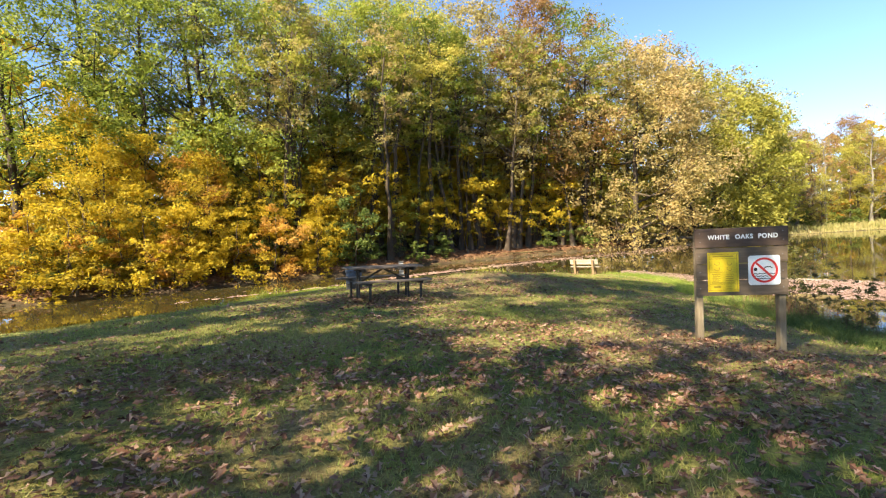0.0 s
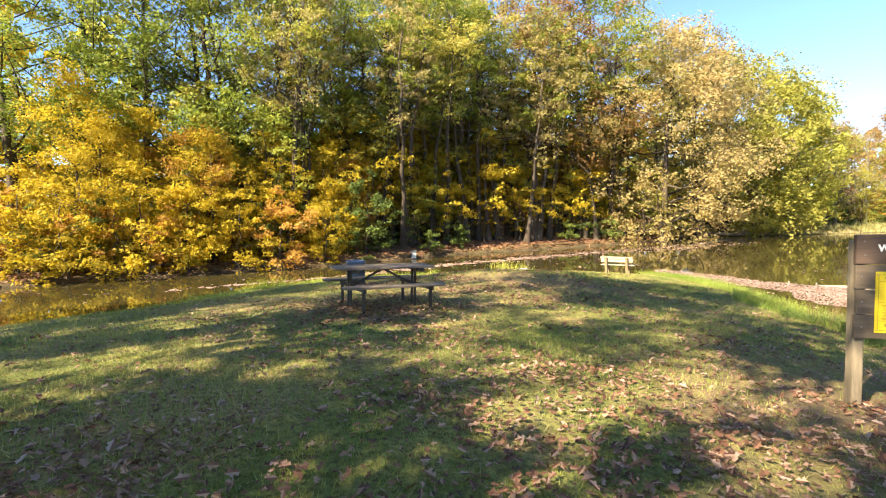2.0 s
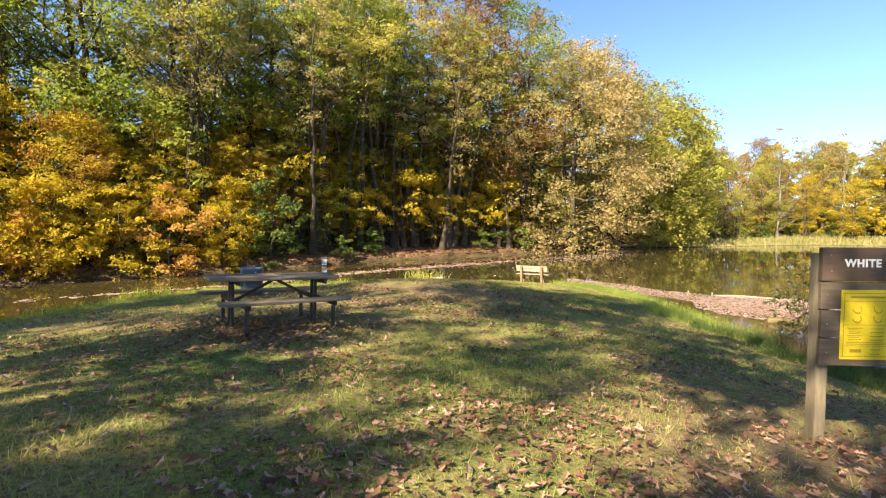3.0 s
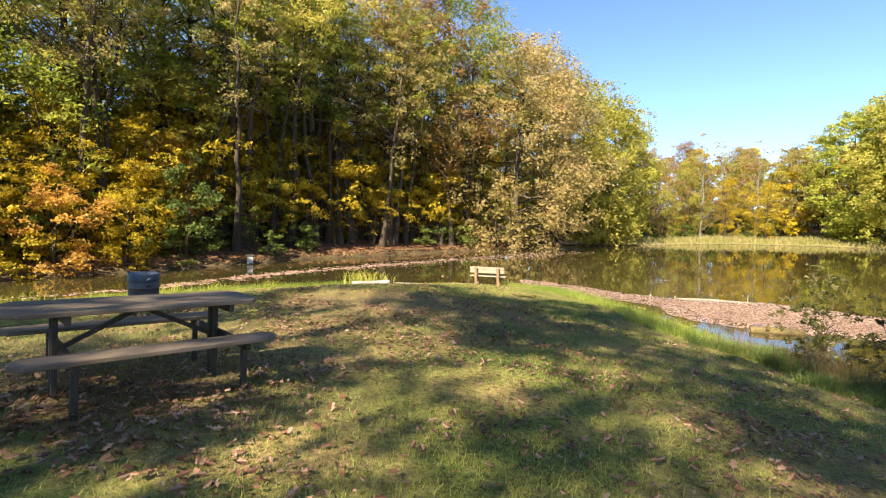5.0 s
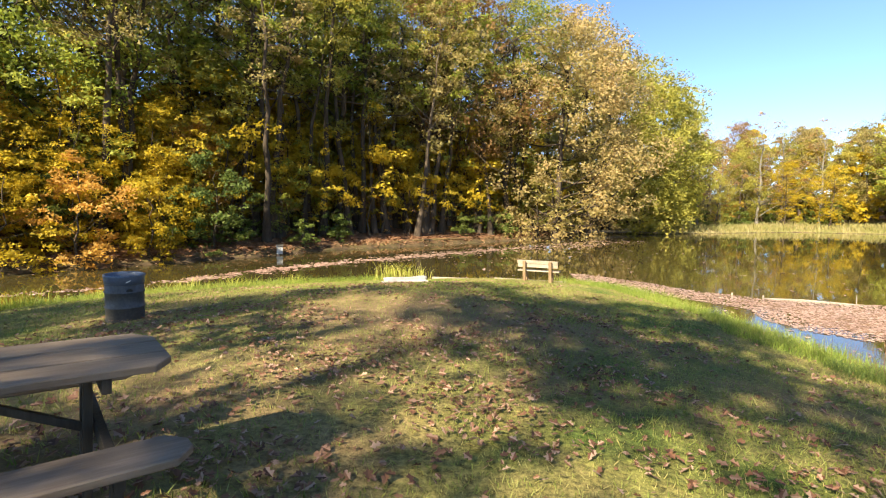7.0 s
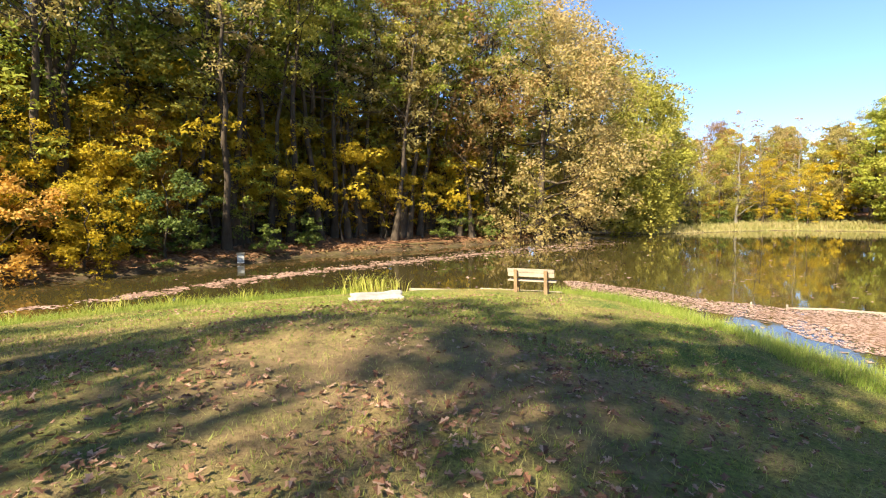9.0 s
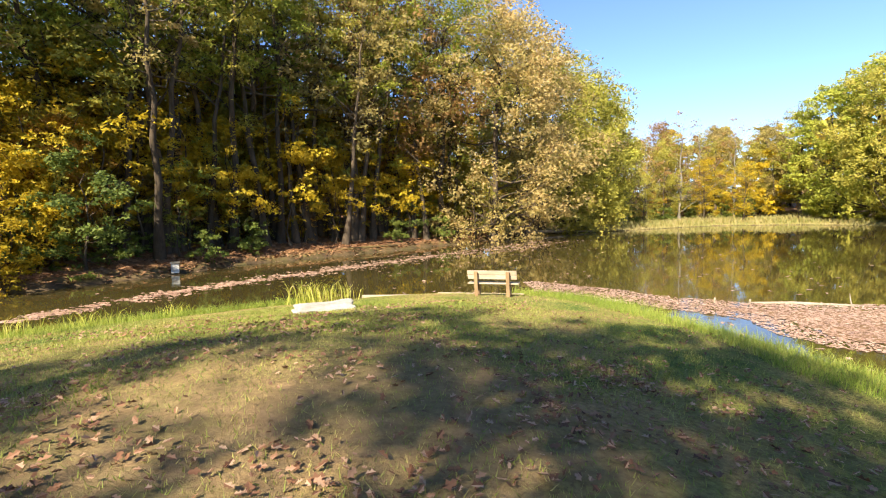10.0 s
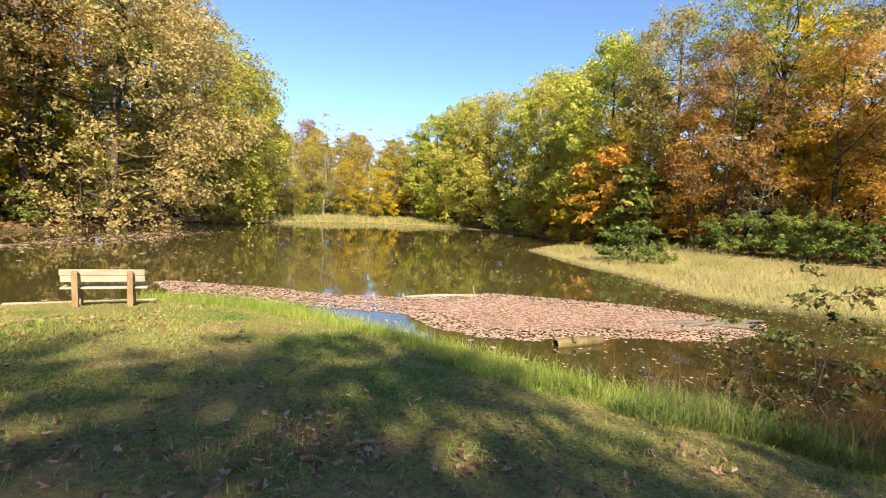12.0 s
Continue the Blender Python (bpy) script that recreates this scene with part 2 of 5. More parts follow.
def away(q, line):
    """Distance of the points q (n, 2) from a polyline."""
    line = np.asarray(line, float)
    best = np.full(len(q), 1e9)
    for a, b in zip(line[:-1], line[1:]):
        ab = b - a
        s = np.clip(((q - a) @ ab) / (ab @ ab), 0, 1)
        best = np.minimum(best, np.hypot(*(q - a - s[:, None] * ab).T))
    return best


def within(q, loop):
    """Which of the points q lie inside a closed loop."""
    loop = np.asarray(loop, float)
    odd = np.zeros(len(q), bool)
    for a, b in zip(loop, np.roll(loop, -1, 0)):
        if a[1] != b[1]:
            cut = (a[1] > q[:, 1]) != (b[1] > q[:, 1])
            odd ^= cut & (q[:, 0] < (b[0] - a[0]) * (q[:, 1] - a[1]) / (b[1] - a[1]) + a[0])
    return odd


MAT_LOOP = [(9.4, 29.2), (10.2, 31.4), (11.8, 28.7), (13.2, 25.6), (14.4, 24.4), (17.8, 22.7), (18.8, 20.3), (19.7, 18.0), (20.8, 14.8), (17.9, 14.4), (15.6, 15.8), (14.6, 17.3),
            (12.7, 18.6), (12.0, 19.8), (12.0, 20.9), (12.5, 22.4), (12.1, 24.0), (11.2, 25.4), (10.6, 26.6)]


def wave(x, y, s, k=0.0):
    return np.sin(x * s + 1.3 * k) * np.cos(y * s * 1.17 + 2.1 * k) + 0.5 * np.sin((x + y) * s * 2.3 + k) * np.cos((x - y) * s * 1.9 - k)


def land(q):
    """Height, masks and shore distances at the points q."""
    q = np.asarray(q, float)
    x, y = q.T
    ds = [away(q, s) for s in SHORES]
    d = np.min(ds, 0)
    ws = [1 / (k + 0.25) ** 4 for k in ds]
    total = sum(ws)
    ws = [w / total for w in ws]
    ramp = np.minimum(d, 22) * 0.13 + np.clip(d - 22, 0, 60) * 0.04
    wood = 0.42 * (1 - np.exp(-d / 0.5)) + ramp + 0.12 * wave(x, y, 0.35) * np.clip(d / 4, 0, 1)
    meadow = 0.25 * (1 - np.exp(-d / 1.5)) + 0.02 * np.minimum(d, 60)
    spit = 0.14 * (1 - np.exp(-d / 1.2)) + 0.115 * np.clip(d - 5, 0, 26) + 0.04 * np.clip(d - 31, 0, 40)
    lawn = 1.70 * (1 - np.exp(-d / 6)) - 0.036 * (np.clip(y, 2, 31) - 14) * np.clip(d / 5, 0, 1) + 0.147 * np.exp(-(x ** 2 + (y - 17) ** 2) / 40.5)
    for sx, sy, up, wide in ((4.6, 6.5, -0.10, 2.0), (5.6, 6.5, -0.09, 0.8), (-4.4, 17.6, -0.18, 2.4), (6.5, 16.2, -0.13, 1.8), (1.3, 17.5, 0.13, 2.0), (-0.6, 5.9, 0.14, 1.6), (-1.7, 10.4, 0.06, 1.6)):
        lawn = lawn + up * np.exp(-((x - sx) ** 2 + (y - sy) ** 2) / (2 * wide ** 2))
    lawn = lawn + 0.02 * wave(x, y, 1.1, 1) * np.clip(d / 3, 0, 1)
    hill = 0.10 * np.clip(d - 34, 0, 70) * np.where(y > 5, 1, 0.3)
    z = WATER_Z + hill * (1 - ws[3]) + sum(w * h for w, h in zip(ws, (wood, meadow, spit, lawn)))
    pond = within(q, LOOP)
    bed = WATER_Z - 0.03 - 0.7 * (1 - np.exp(-d / 3))
    z = np.where(pond, bed, z)
    mat = within(q, MAT_LOOP)
    dm = away(q, MAT_LOOP + MAT_LOOP[:1])
    rise = np.clip(dm / 0.8, 0, 1) * np.where(mat, 1, 0)
    z = z * (1 - rise) + rise * (WATER_Z + 0.012 + 0.005 * wave(x, y, 2.1, 2))
    shore = np.exp(-(d / 0.7) ** 2)
    masks = {
        "litter": np.where(pond, 0, ws[0] * np.clip(d / 0.8, 0, 1) + 0.75 * ws[2] * np.clip((d - 10) / 4, 0, 1) + ws[1] * np.clip((d - 22) / 8, 0, 1)),
        "straw": np.where(pond, 0, ws[1] * np.clip(1 - (d - 22) / 8, 0, 1) + ws[2] * np.clip(1 - (d - 10) / 4, 0, 1)),
        "mud": np.where(pond, 1, shore * (1 - 0.75 * ws[3])) * (1 - rise),
        "dirt": rise + np.where(pond, 0, np.exp(-((x - 4.5) ** 2 + (y - 6.2) ** 2) / 4.0) + 0.5 * np.exp(-((x + 1.7) ** 2 + (y - 10.4) ** 2) / 2.0)
                         + 0.5 * np.exp(-((x + 4.2) ** 2 + (y - 17.7) ** 2) / 1.2) + 0.78 * np.clip(0.55 + 0.6 * wave(x, y, 0.5, 3), 0, 1) * np.exp(-((y - 15) / 6) ** 2 - (x / 8) ** 2) + 0.6 * np.exp(-((x - 6.6) ** 2 + (y - 26.3) ** 2) / 1.5)),
    }
    return z, masks, d, ws, pond


def ground_z(x, y):
    return float(land([(x, y)])[0][0])


# ---- mesh helpers ----
def mesh_of(name, verts, faces, material, smooth=False):
    me = bpy.data.meshes.new(name)
    me.from_pydata(verts, [], faces)
    me.materials.append(material)
    if smooth:
        me.polygons.foreach_set("use_smooth", [True] * len(me.polygons))
    me.update()
    return me


def fast_mesh(name, verts, corners, per, material, smooth=False):
    """A mesh from arrays: verts (n, 3), corners (faces, per)."""
    me = bpy.data.meshes.new(name)
    me.vertices.add(len(verts))
    me.vertices.foreach_set("co", np.asarray(verts, np.float32).ravel())
    me.loops.add(corners.size)
    me.loops.foreach_set("vertex_index", corners.ravel().astype(np.int32))
    me.polygons.add(len(corners))
    me.polygons.foreach_set("loop_start", np.arange(0, corners.size, per, dtype=np.int32))
    me.materials.append(material)
    me.update(calc_edges=True)
    if smooth:
        me.polygons.foreach_set("use_smooth", np.ones(len(corners), bool))
    return me


def part(name, bm, material, parent, label="", m=None):
    """Links a bmesh as one mesh object under a thing or a part."""
    me = bpy.data.meshes.new(name)
    bm.to_mesh(me)
    bm.free()
    me.materials.append(material)
    ob = new(name, me)
    ob.parent = parent
    if m is not None:
        ob.matrix_local = m
    return tagged(ob, label)


def box(sx, sy, sz, at=(0, 0, 0), bevel=0.006, turn=None, segs=2):
    bm = bmesh.new()
    bmesh.ops.create_cube(bm, size=1)
    bmesh.ops.scale(bm, vec=(sx, sy, sz), verts=bm.verts)
    if bevel:
        bmesh.ops.bevel(bm, geom=bm.edges[:], offset=min(bevel, 0.45 * min(sx, sy, sz)), segments=segs, affect="EDGES", profile=0.6)
    if turn is not None:
        bmesh.ops.transform(bm, matrix=turn, verts=bm.verts)
    bmesh.ops.translate(bm, vec=at, verts=bm.verts)
    return bm


def disc(r, depth, at=(0, 0, 0), n=24, turn=None, r2=None):
    bm = bmesh.new()
    bmesh.ops.create_cone(bm, cap_ends=True, segments=n, radius1=r, radius2=r if r2 is None else r2, depth=depth)
    if turn is not None:
        bmesh.ops.transform(bm, matrix=turn, verts=bm.verts)
    bmesh.ops.translate(bm, vec=at, verts=bm.verts)
    return bm


def outline(points, depth, bevel=0.004):
    """A flat shape in x, y, pulled up along z by depth, with softened edges."""
    bm = bmesh.new()
    f = bm.faces.new([bm.verts.new((x, y, 0)) for x, y in points])
    top = bmesh.ops.extrude_face_region(bm, geom=[f])
    bmesh.ops.translate(bm, vec=(0, 0, depth), verts=[v for v in top["geom"] if isinstance(v, bmesh.types.BMVert)])
    bmesh.ops.recalc_face_normals(bm, faces=bm.faces)
    if bevel:
        bmesh.ops.bevel(bm, geom=bm.edges[:], offset=bevel, segments=1, affect="EDGES")
    return bm


def ring(r1, r2, depth, n=40):
    bm = bmesh.new()
    rows = []
    for k in range(n):
        c, s = math.cos(2 * math.pi * k / n), math.sin(2 * math.pi * k / n)
        rows.append([bm.verts.new((r * c, r * s, z)) for r, z in ((r1, 0), (r2, 0), (r2, depth), (r1, depth))])
    for a, b in zip(rows, rows[1:] + rows[:1]):
        for i in range(4):
            bm.faces.new((a[i], b[i], b[(i + 1) % 4], a[(i + 1) % 4]))
    bmesh.ops.recalc_face_normals(bm, faces=bm.faces)
    return bm


def lathe(profile, n=40):
    bm = bmesh.new()
    rows = [[bm.verts.new((r * math.cos(2 * math.pi * k / n), r * math.sin(2 * math.pi * k / n), z)) for k in range(n)] for r, z in profile]
    for a, b in zip(rows, rows[1:]):
        for k in range(n):
            bm.faces.new((a[k], a[(k + 1) % n], b[(k + 1) % n], b[k]))
    for f in bm.faces:
        f.smooth = True
    return bm


def tube(path, sides=7):
    """Verts and faces of a tapering tube through (point, radius) pairs."""
    verts, faces = [], []
    for i, (p, r) in enumerate(path):
        a = path[max(i - 1, 0)][0]
        b = path[min(i + 1, len(path) - 1)][0]
        way = (Vector(b) - Vector(a)).normalized()
        u = way.orthogonal().normalized()
        if abs(way.z) > 0.3:
            u = (Vector((1, 0, 0)) - way * way.x).normalized()
        v = way.cross(u)
        for k in range(sides):
            an = 2 * math.pi * k / sides
            verts.append(tuple(Vector(p) + (u * math.cos(an) + v * math.sin(an)) * r))
    for i in range(len(path) - 1):
        for k in range(sides):
            faces.append((i * sides + k, i * sides + (k + 1) % sides, (i + 1) * sides + (k + 1) % sides, (i + 1) * sides + k))
    faces.append(tuple(range((len(path) - 1) * sides, len(path) * sides)))
    return verts, faces


def join_tubes(name, paths, material, sides=7):
    verts, faces = [], []
    for p in paths:
        v, f = tube(p, sides)
        o = len(verts)
        verts += v
        faces += [tuple(i + o for i in c) for c in f]
    return mesh_of(name, verts, faces, material, True)


def empty(name, m, label, category, group=""):
    e = new(name)
    e.empty_display_size = 0.2
    e.matrix_world = m
    return tagged(e, label, category, group)


# ---- ground and water ----
def lines(fine_lo, fine_hi, step, mid_lo, mid_hi, mid, far):
    out = list(np.arange(fine_lo, fine_hi + 1e-6, step))
    out = list(np.arange(mid_lo, fine_lo - mid / 2, mid)) + out + list(np.arange(fine_hi + mid, mid_hi, mid))
    lo, hi, s = out[0], out[-1], mid
    while hi < far:
        s *= 1.5
        lo, hi = lo - s, hi + s
        out = [lo] + out + [hi]
    return np.array(out)


def make_ground():
    xs, ys = lines(-16, 21, 0.3, -60, 120, 1.5, 900), lines(-3, 32.1, 0.3, -45, 120, 1.5, 900)
    gx, gy = np.meshgrid(xs, ys)
    q = np.stack([gx.ravel(), gy.ravel()], 1)
    z, masks, *_ = land(q)
    n, m = len(xs), len(ys)
    idx = np.arange(n * m).reshape(m, n)
    quads = np.stack([idx[:-1, :-1], idx[:-1, 1:], idx[1:, 1:], idx[1:, :-1]], -1).reshape(-1, 4)
    me = fast_mesh("ground", np.column_stack([q, z]), quads, 4, GROUND, True)
    for k, v in masks.items():
        me.attributes.new(k, "FLOAT", "POINT").data.foreach_set("value", v.astype(np.float32))
    tagged(new("ground", me), "leaf-strewn autumn lawn, forest floor and meadow round a pond", "ground", kind="structure")


make_ground()
pool = mesh_of("water", [(-80, -20, WATER_Z), (140, -20, WATER_Z), (140, 130, WATER_Z), (-80, 130, WATER_Z)], [(0, 1, 2, 3)], WATER)
tagged(new("water", pool), "still brown pond water mirroring the autumn trees", "water", kind="structure")

# ---- trees ----
def leaf_cloud(name, centres, radii, count, size, material, rng, flat=0.75, tight=1.0):
    """A crown: many small bent leaf sprays round the given clump centres, as one mesh of loose pieces."""
    centres, radii = np.asarray(centres, float), np.asarray(radii, float)
    sprays = max(len(centres), count // 24)
    pick = rng.choice(len(centres), sprays, p=radii ** 2 / (radii ** 2).sum())
    way = rng.normal(size=(sprays, 3))
    way /= np.linalg.norm(way, axis=1)[:, None]
    r = radii[pick] * np.abs(rng.normal(0.78, 0.32 * tight ** 2, sprays))
    twig = centres[pick] + way * r[:, None] * (1, 1, flat)
    own = rng.choice(sprays, count)
    wide = radii[pick][own] * rng.uniform(0.7, 1.2, sprays)[own]
    drift = rng.normal(size=(count, 3)) * wide[:, None] * (0.33 * tight, 0.33 * tight, 0.14)
    drift[:, 2] -= 0.35 * np.hypot(drift[:, 0], drift[:, 1])
    at = twig[own] + drift
    way = way[own]
    u = rng.normal(size=(count, 3))
    u[:, 2] *= 0.6
    u /= np.linalg.norm(u, axis=1)[:, None]
    face = way * 1.1 + rng.normal(size=(count, 3)) * 0.5 + (0, 0, 0.55)
    v = np.cross(face, u)
    v /= np.linalg.norm(v, axis=1)[:, None]
    s = size * rng.uniform(0.6, 1.35, count)[:, None]
    bend = np.cross(u, v) * s * 0.12
    verts = np.stack([at - u * s * 0.5, at + v * s * 0.42 + bend, at + u * s * 0.55 - v * s * 0.25], 1).reshape(-1, 3)
    return fast_mesh(name, verts, np.arange(count * 3).reshape(-1, 3), 3, material)


def limb(rng, a, b, r0, r1, sag=0.12, steps=4):
    a, b = np.asarray(a, float), np.asarray(b, float)
    span = np.linalg.norm(b - a)
    side = rng.normal(size=3) * span * sag
    out = []
    for k in range(steps + 1):
        f = k / steps
        out.append((tuple(a + (b - a) * f + side * math.sin(f * math.pi) + rng.normal(size=3) * span * 0.015 * (0 < k < steps) + (0, 0, -span * 0.10 * math.sin(f * math.pi))),
                    r0 + (r1 - r0) * f ** 0.8))
    return out


def tree_mesh(seed, height, spread, base, leaves, size, clumps=38, lean=0.03, trunk=0.28, open_crown=0.5, round_top=0.8, forks=9, twigs=1, lumps=(0.15, 0.30)):
    """Trunk-and-limb mesh and the clump centres of one tree, standing at the origin."""
    rng = np.random.default_rng(seed)
    top = np.array([rng.normal() * lean * height, rng.normal() * lean * height, height * 0.86])
    spine = []
    for k in range(9):
        f = k / 8
        wob = rng.normal(size=3) * 0.12 * (0 < k) * (1, 1, 0)
        flare = 1.0 + 0.7 * max(0, 1 - f * 9)
        spine.append((tuple(top * (f, f, f) + wob - (0, 0, 0.25 * (k == 0))), trunk * flare * (1 - 0.86 * f) + min(0.02, 0.2 * trunk)))
    paths = [spine]
    centres, radii = [], []
    lo = height * base
    for k in range(clumps):
        f = (k + rng.uniform(0.1, 0.9)) / clumps
        z = lo + (height - lo) * f
        prof = math.sin(min(1.0, 0.16 + f * round_top) * math.pi) ** 0.65
        an = k * 2.4 + rng.uniform(-0.5, 0.5)
        rr = spread * prof * rng.uniform(open_crown, 1.05)
        if f > 0.93:
            rr *= 0.4
        c = np.array([rr * math.cos(an) + top[0] * f, rr * math.sin(an) + top[1] * f, z + rng.normal() * 0.5])
        centres.append(c)
        radii.append(spread * rng.uniform(*lumps))
        if k % max(1, clumps // forks // 2) == 0 or rng.random() < 0.12:
            zf = max(0.1, (z - rr * rng.uniform(0.45, 0.9)) / (height * 0.86))
            zf = min(zf, 0.92)
            a = top * zf
            r0 = trunk * (1 - 0.86 * zf) * 0.55
            br = limb(rng, a, c, r0, min(0.02, r0 * 0.3))
            paths.append(br)
            for _ in range(twigs):
                i = rng.integers(2, 4)
                e = np.asarray(br[i][0]) + rng.normal(size=3) * spread * 0.22 + (0, 0, 0.5)
                paths.append(limb(rng, br[i][0], e, br[i][1] * 0.6, min(0.012, br[i][1] * 0.3), steps=2))
    return rng, paths, centres, radii


LABELS = {
    "green": "tall oak still mostly green, with dark furrowed bark",
    "lime": "broad tree in yellow-green early autumn leaf",
    "olive": "tall oak turning olive and gold in autumn",
    "yellow": "maple in bright yellow autumn leaf",
    "orange": "maple in orange autumn leaf",
    "tan": "broad oak with pale tan and olive autumn leaves",
    "brown": "oak with russet brown autumn leaves",
    "shrub": "low dark green shrub at the water's edge",
}
TREES = {}


def tree_kind(key, colour, name="tree", bark=None, label="", sides=7, tight=1.0, **k):
    rng, paths, centres, radii = tree_mesh(**k)
    t = empty(name, Matrix(), label or LABELS[colour], "shrub" if name == "shrub" else "tree", "trees round the pond")
    tr = new("trunk", join_tubes("trunk", paths, bark or BARK, sides))
    tr.parent = t
    cr = new("crown", leaf_cloud("crown", centres, radii, k["leaves"], k["size"], LEAF[colour], rng, tight=tight))
    cr.parent = t
    TREES[key] = [t, k["height"], False]


def plant(key, x, y, height, turn=None, wide=1.0, sink=0.0):
    src, h, used = TREES[key]
    s = height / h
    turn = random.uniform(0, 360) if turn is None else turn
    m = pose(x, y, ground_z(x, y) - sink, 0, 0, turn)
    if used:
        t = copy_thing(src, m)
    else:
        t = src
        TREES[key][2] = True
        t.matrix_world = m
    t.scale = (s * wide, s * wide, s)
    return t


for i, c in enumerate(("green", "olive", "green", "olive")):
    tree_kind(f"oak{i}", c, seed=10 + i, height=23, spread=6.2, base=0.40, leaves=10800, size=0.215, clumps=56, trunk=0.34, open_crown=0.3, sides=5, forks=12, lumps=(0.13, 0.25))
for i, c in enumerate(("yellow", "orange", "olive", "yellow")):
    tree_kind(f"maple{i}", c, seed=30 + i, height=15, spread=4.6, base=0.14, leaves=11500, size=0.20, clumps=54, trunk=0.18, open_crown=0.25, sides=5)
for i, c in enumerate(("tan", "brown", "tan")):
    tree_kind(f"tan{i}", c, seed=50 + i, height=22, spread=6.6, base=0.26, leaves=15500, size=0.25, clumps=60, trunk=0.36, open_crown=0.35, sides=6, tight=0.7)
for i, c in enumerate(("yellow", "olive")):
    tree_kind(f"gold{i}", c, seed=45 + i, height=15, spread=4.4, base=0.42, leaves=6500, size=0.23, clumps=40, trunk=0.16, open_crown=0.25, sides=5,
              label=f"airy forest maple in {c} leaf with a bare lower trunk")
tree_kind("dome", "tan", seed=60, height=23, spread=9.0, base=0.05, leaves=38000, size=0.285, clumps=120, trunk=0.4, open_crown=0.62, round_top=0.72, sides=6, tight=0.6)
tree_kind("dome_b", "olive", seed=61, height=21, spread=8.0, base=0.06, leaves=24000, size=0.34, clumps=100, trunk=0.4, open_crown=0.62, round_top=0.72, sides=6, tight=0.65)
tree_kind("dome_c", "lime", seed=62, height=21, spread=6.6, base=0.05, leaves=20000, size=0.40, clumps=85, trunk=0.36, open_crown=0.5, round_top=0.75, sides=5, tight=0.7)
for i, c in enumerate(("olive", "yellow", "yellow", "tan")):
    tree_kind(f"back{i}", c, seed=70 + i, height=21, spread=5.4, base=0.14, leaves=2300, size=0.82, clumps=36, trunk=0.24, sides=4, open_crown=0.3, forks=5, twigs=0)
for i, c in enumerate(("yellow", "orange", "yellow", "shrub")):
    tree_kind(f"under{i}", c, seed=90 + i, height=5.5, spread=2.5, base=0.0, leaves=3500, size=0.19, clumps=26, trunk=0.06, sides=4, open_crown=0.25, forks=5, twigs=0,
              label=("young dark green tree under the wood's edge" if c == "shrub" else f"understorey sapling in {c} autumn leaf by the bank"))
for i, c in enumerate(("yellow", "olive", "orange", "shrub")):
    tree_kind(f"deep{i}", c, seed=190 + i, height=7, spread=3.0, base=0.05, leaves=1300, size=0.42, clumps=30, trunk=0.07, sides=4, open_crown=0.2, forks=4, twigs=0)
tree_kind("bush", "shrub", name="shrub", seed=99, height=2.2, spread=1.6, base=0.12, leaves=2200, size=0.18, clumps=18, trunk=0.04, sides=4, open_crown=0.2, forks=4, twigs=0)
tree_kind("thin", "green", seed=65, height=25, spread=5.6, base=0.42, leaves=6500, size=0.23, clumps=40, trunk=0.36, open_crown=0.3, forks=13, twigs=1, sides=5,
          label="tall half-bare oak with blue sky between its branches")
for i, c in enumerate(("olive", "green", "tan")):
    tree_kind(f"pole{i}", c, seed=140 + i, height=22, spread=3.4, base=0.52, leaves=3300, size=0.22, clumps=30, trunk=0.24, sides=6, open_crown=0.25, forks=7, lean=0.05,
              label="slender forest tree with a long dark bare trunk")
# shade casters, planted only out of the camera's view
tree_kind("open", "green", seed=67, height=20, spread=6.0, base=0.36, leaves=10000, size=0.33, clumps=24, trunk=0.3, open_crown=0.35, forks=12,
          label="unseen open-crowned oak added to cast dappled shade on the lawn")
tree_kind("screen", "olive", seed=65, height=25, spread=5.6, base=0.42, leaves=10000, size=0.36, clumps=40, trunk=0.36, open_crown=0.3, forks=8,
          label="unseen full oak added behind the walker as a shade caster")
tree_kind("full", "green", seed=69, height=24, spread=6.4, base=0.30, leaves=15000, size=0.25, clumps=64, trunk=0.36, open_crown=0.3, forks=12, sides=5,
          label="dense oak still in green leaf above the pond")
for i, c in enumerate(("yellow", "olive", "lime")):
    tree_kind(f"gap{i}", c, seed=230 + i, height=8, spread=2.7, base=0.22, leaves=1700, size=0.19, clumps=30, trunk=0.06, sides=4, open_crown=0.2, forks=7, twigs=0,
              label="young sunlit tree in gold leaf between the trunks")
tree_kind("bare", "brown", seed=66, height=17, spread=4.2, base=0.2, leaves=700, size=0.32, clumps=44, trunk=0.2, bark=PALE_BARK, open_crown=0.3, forks=20, twigs=3, sides=5,
          label="nearly leafless tree with pale grey twigs")

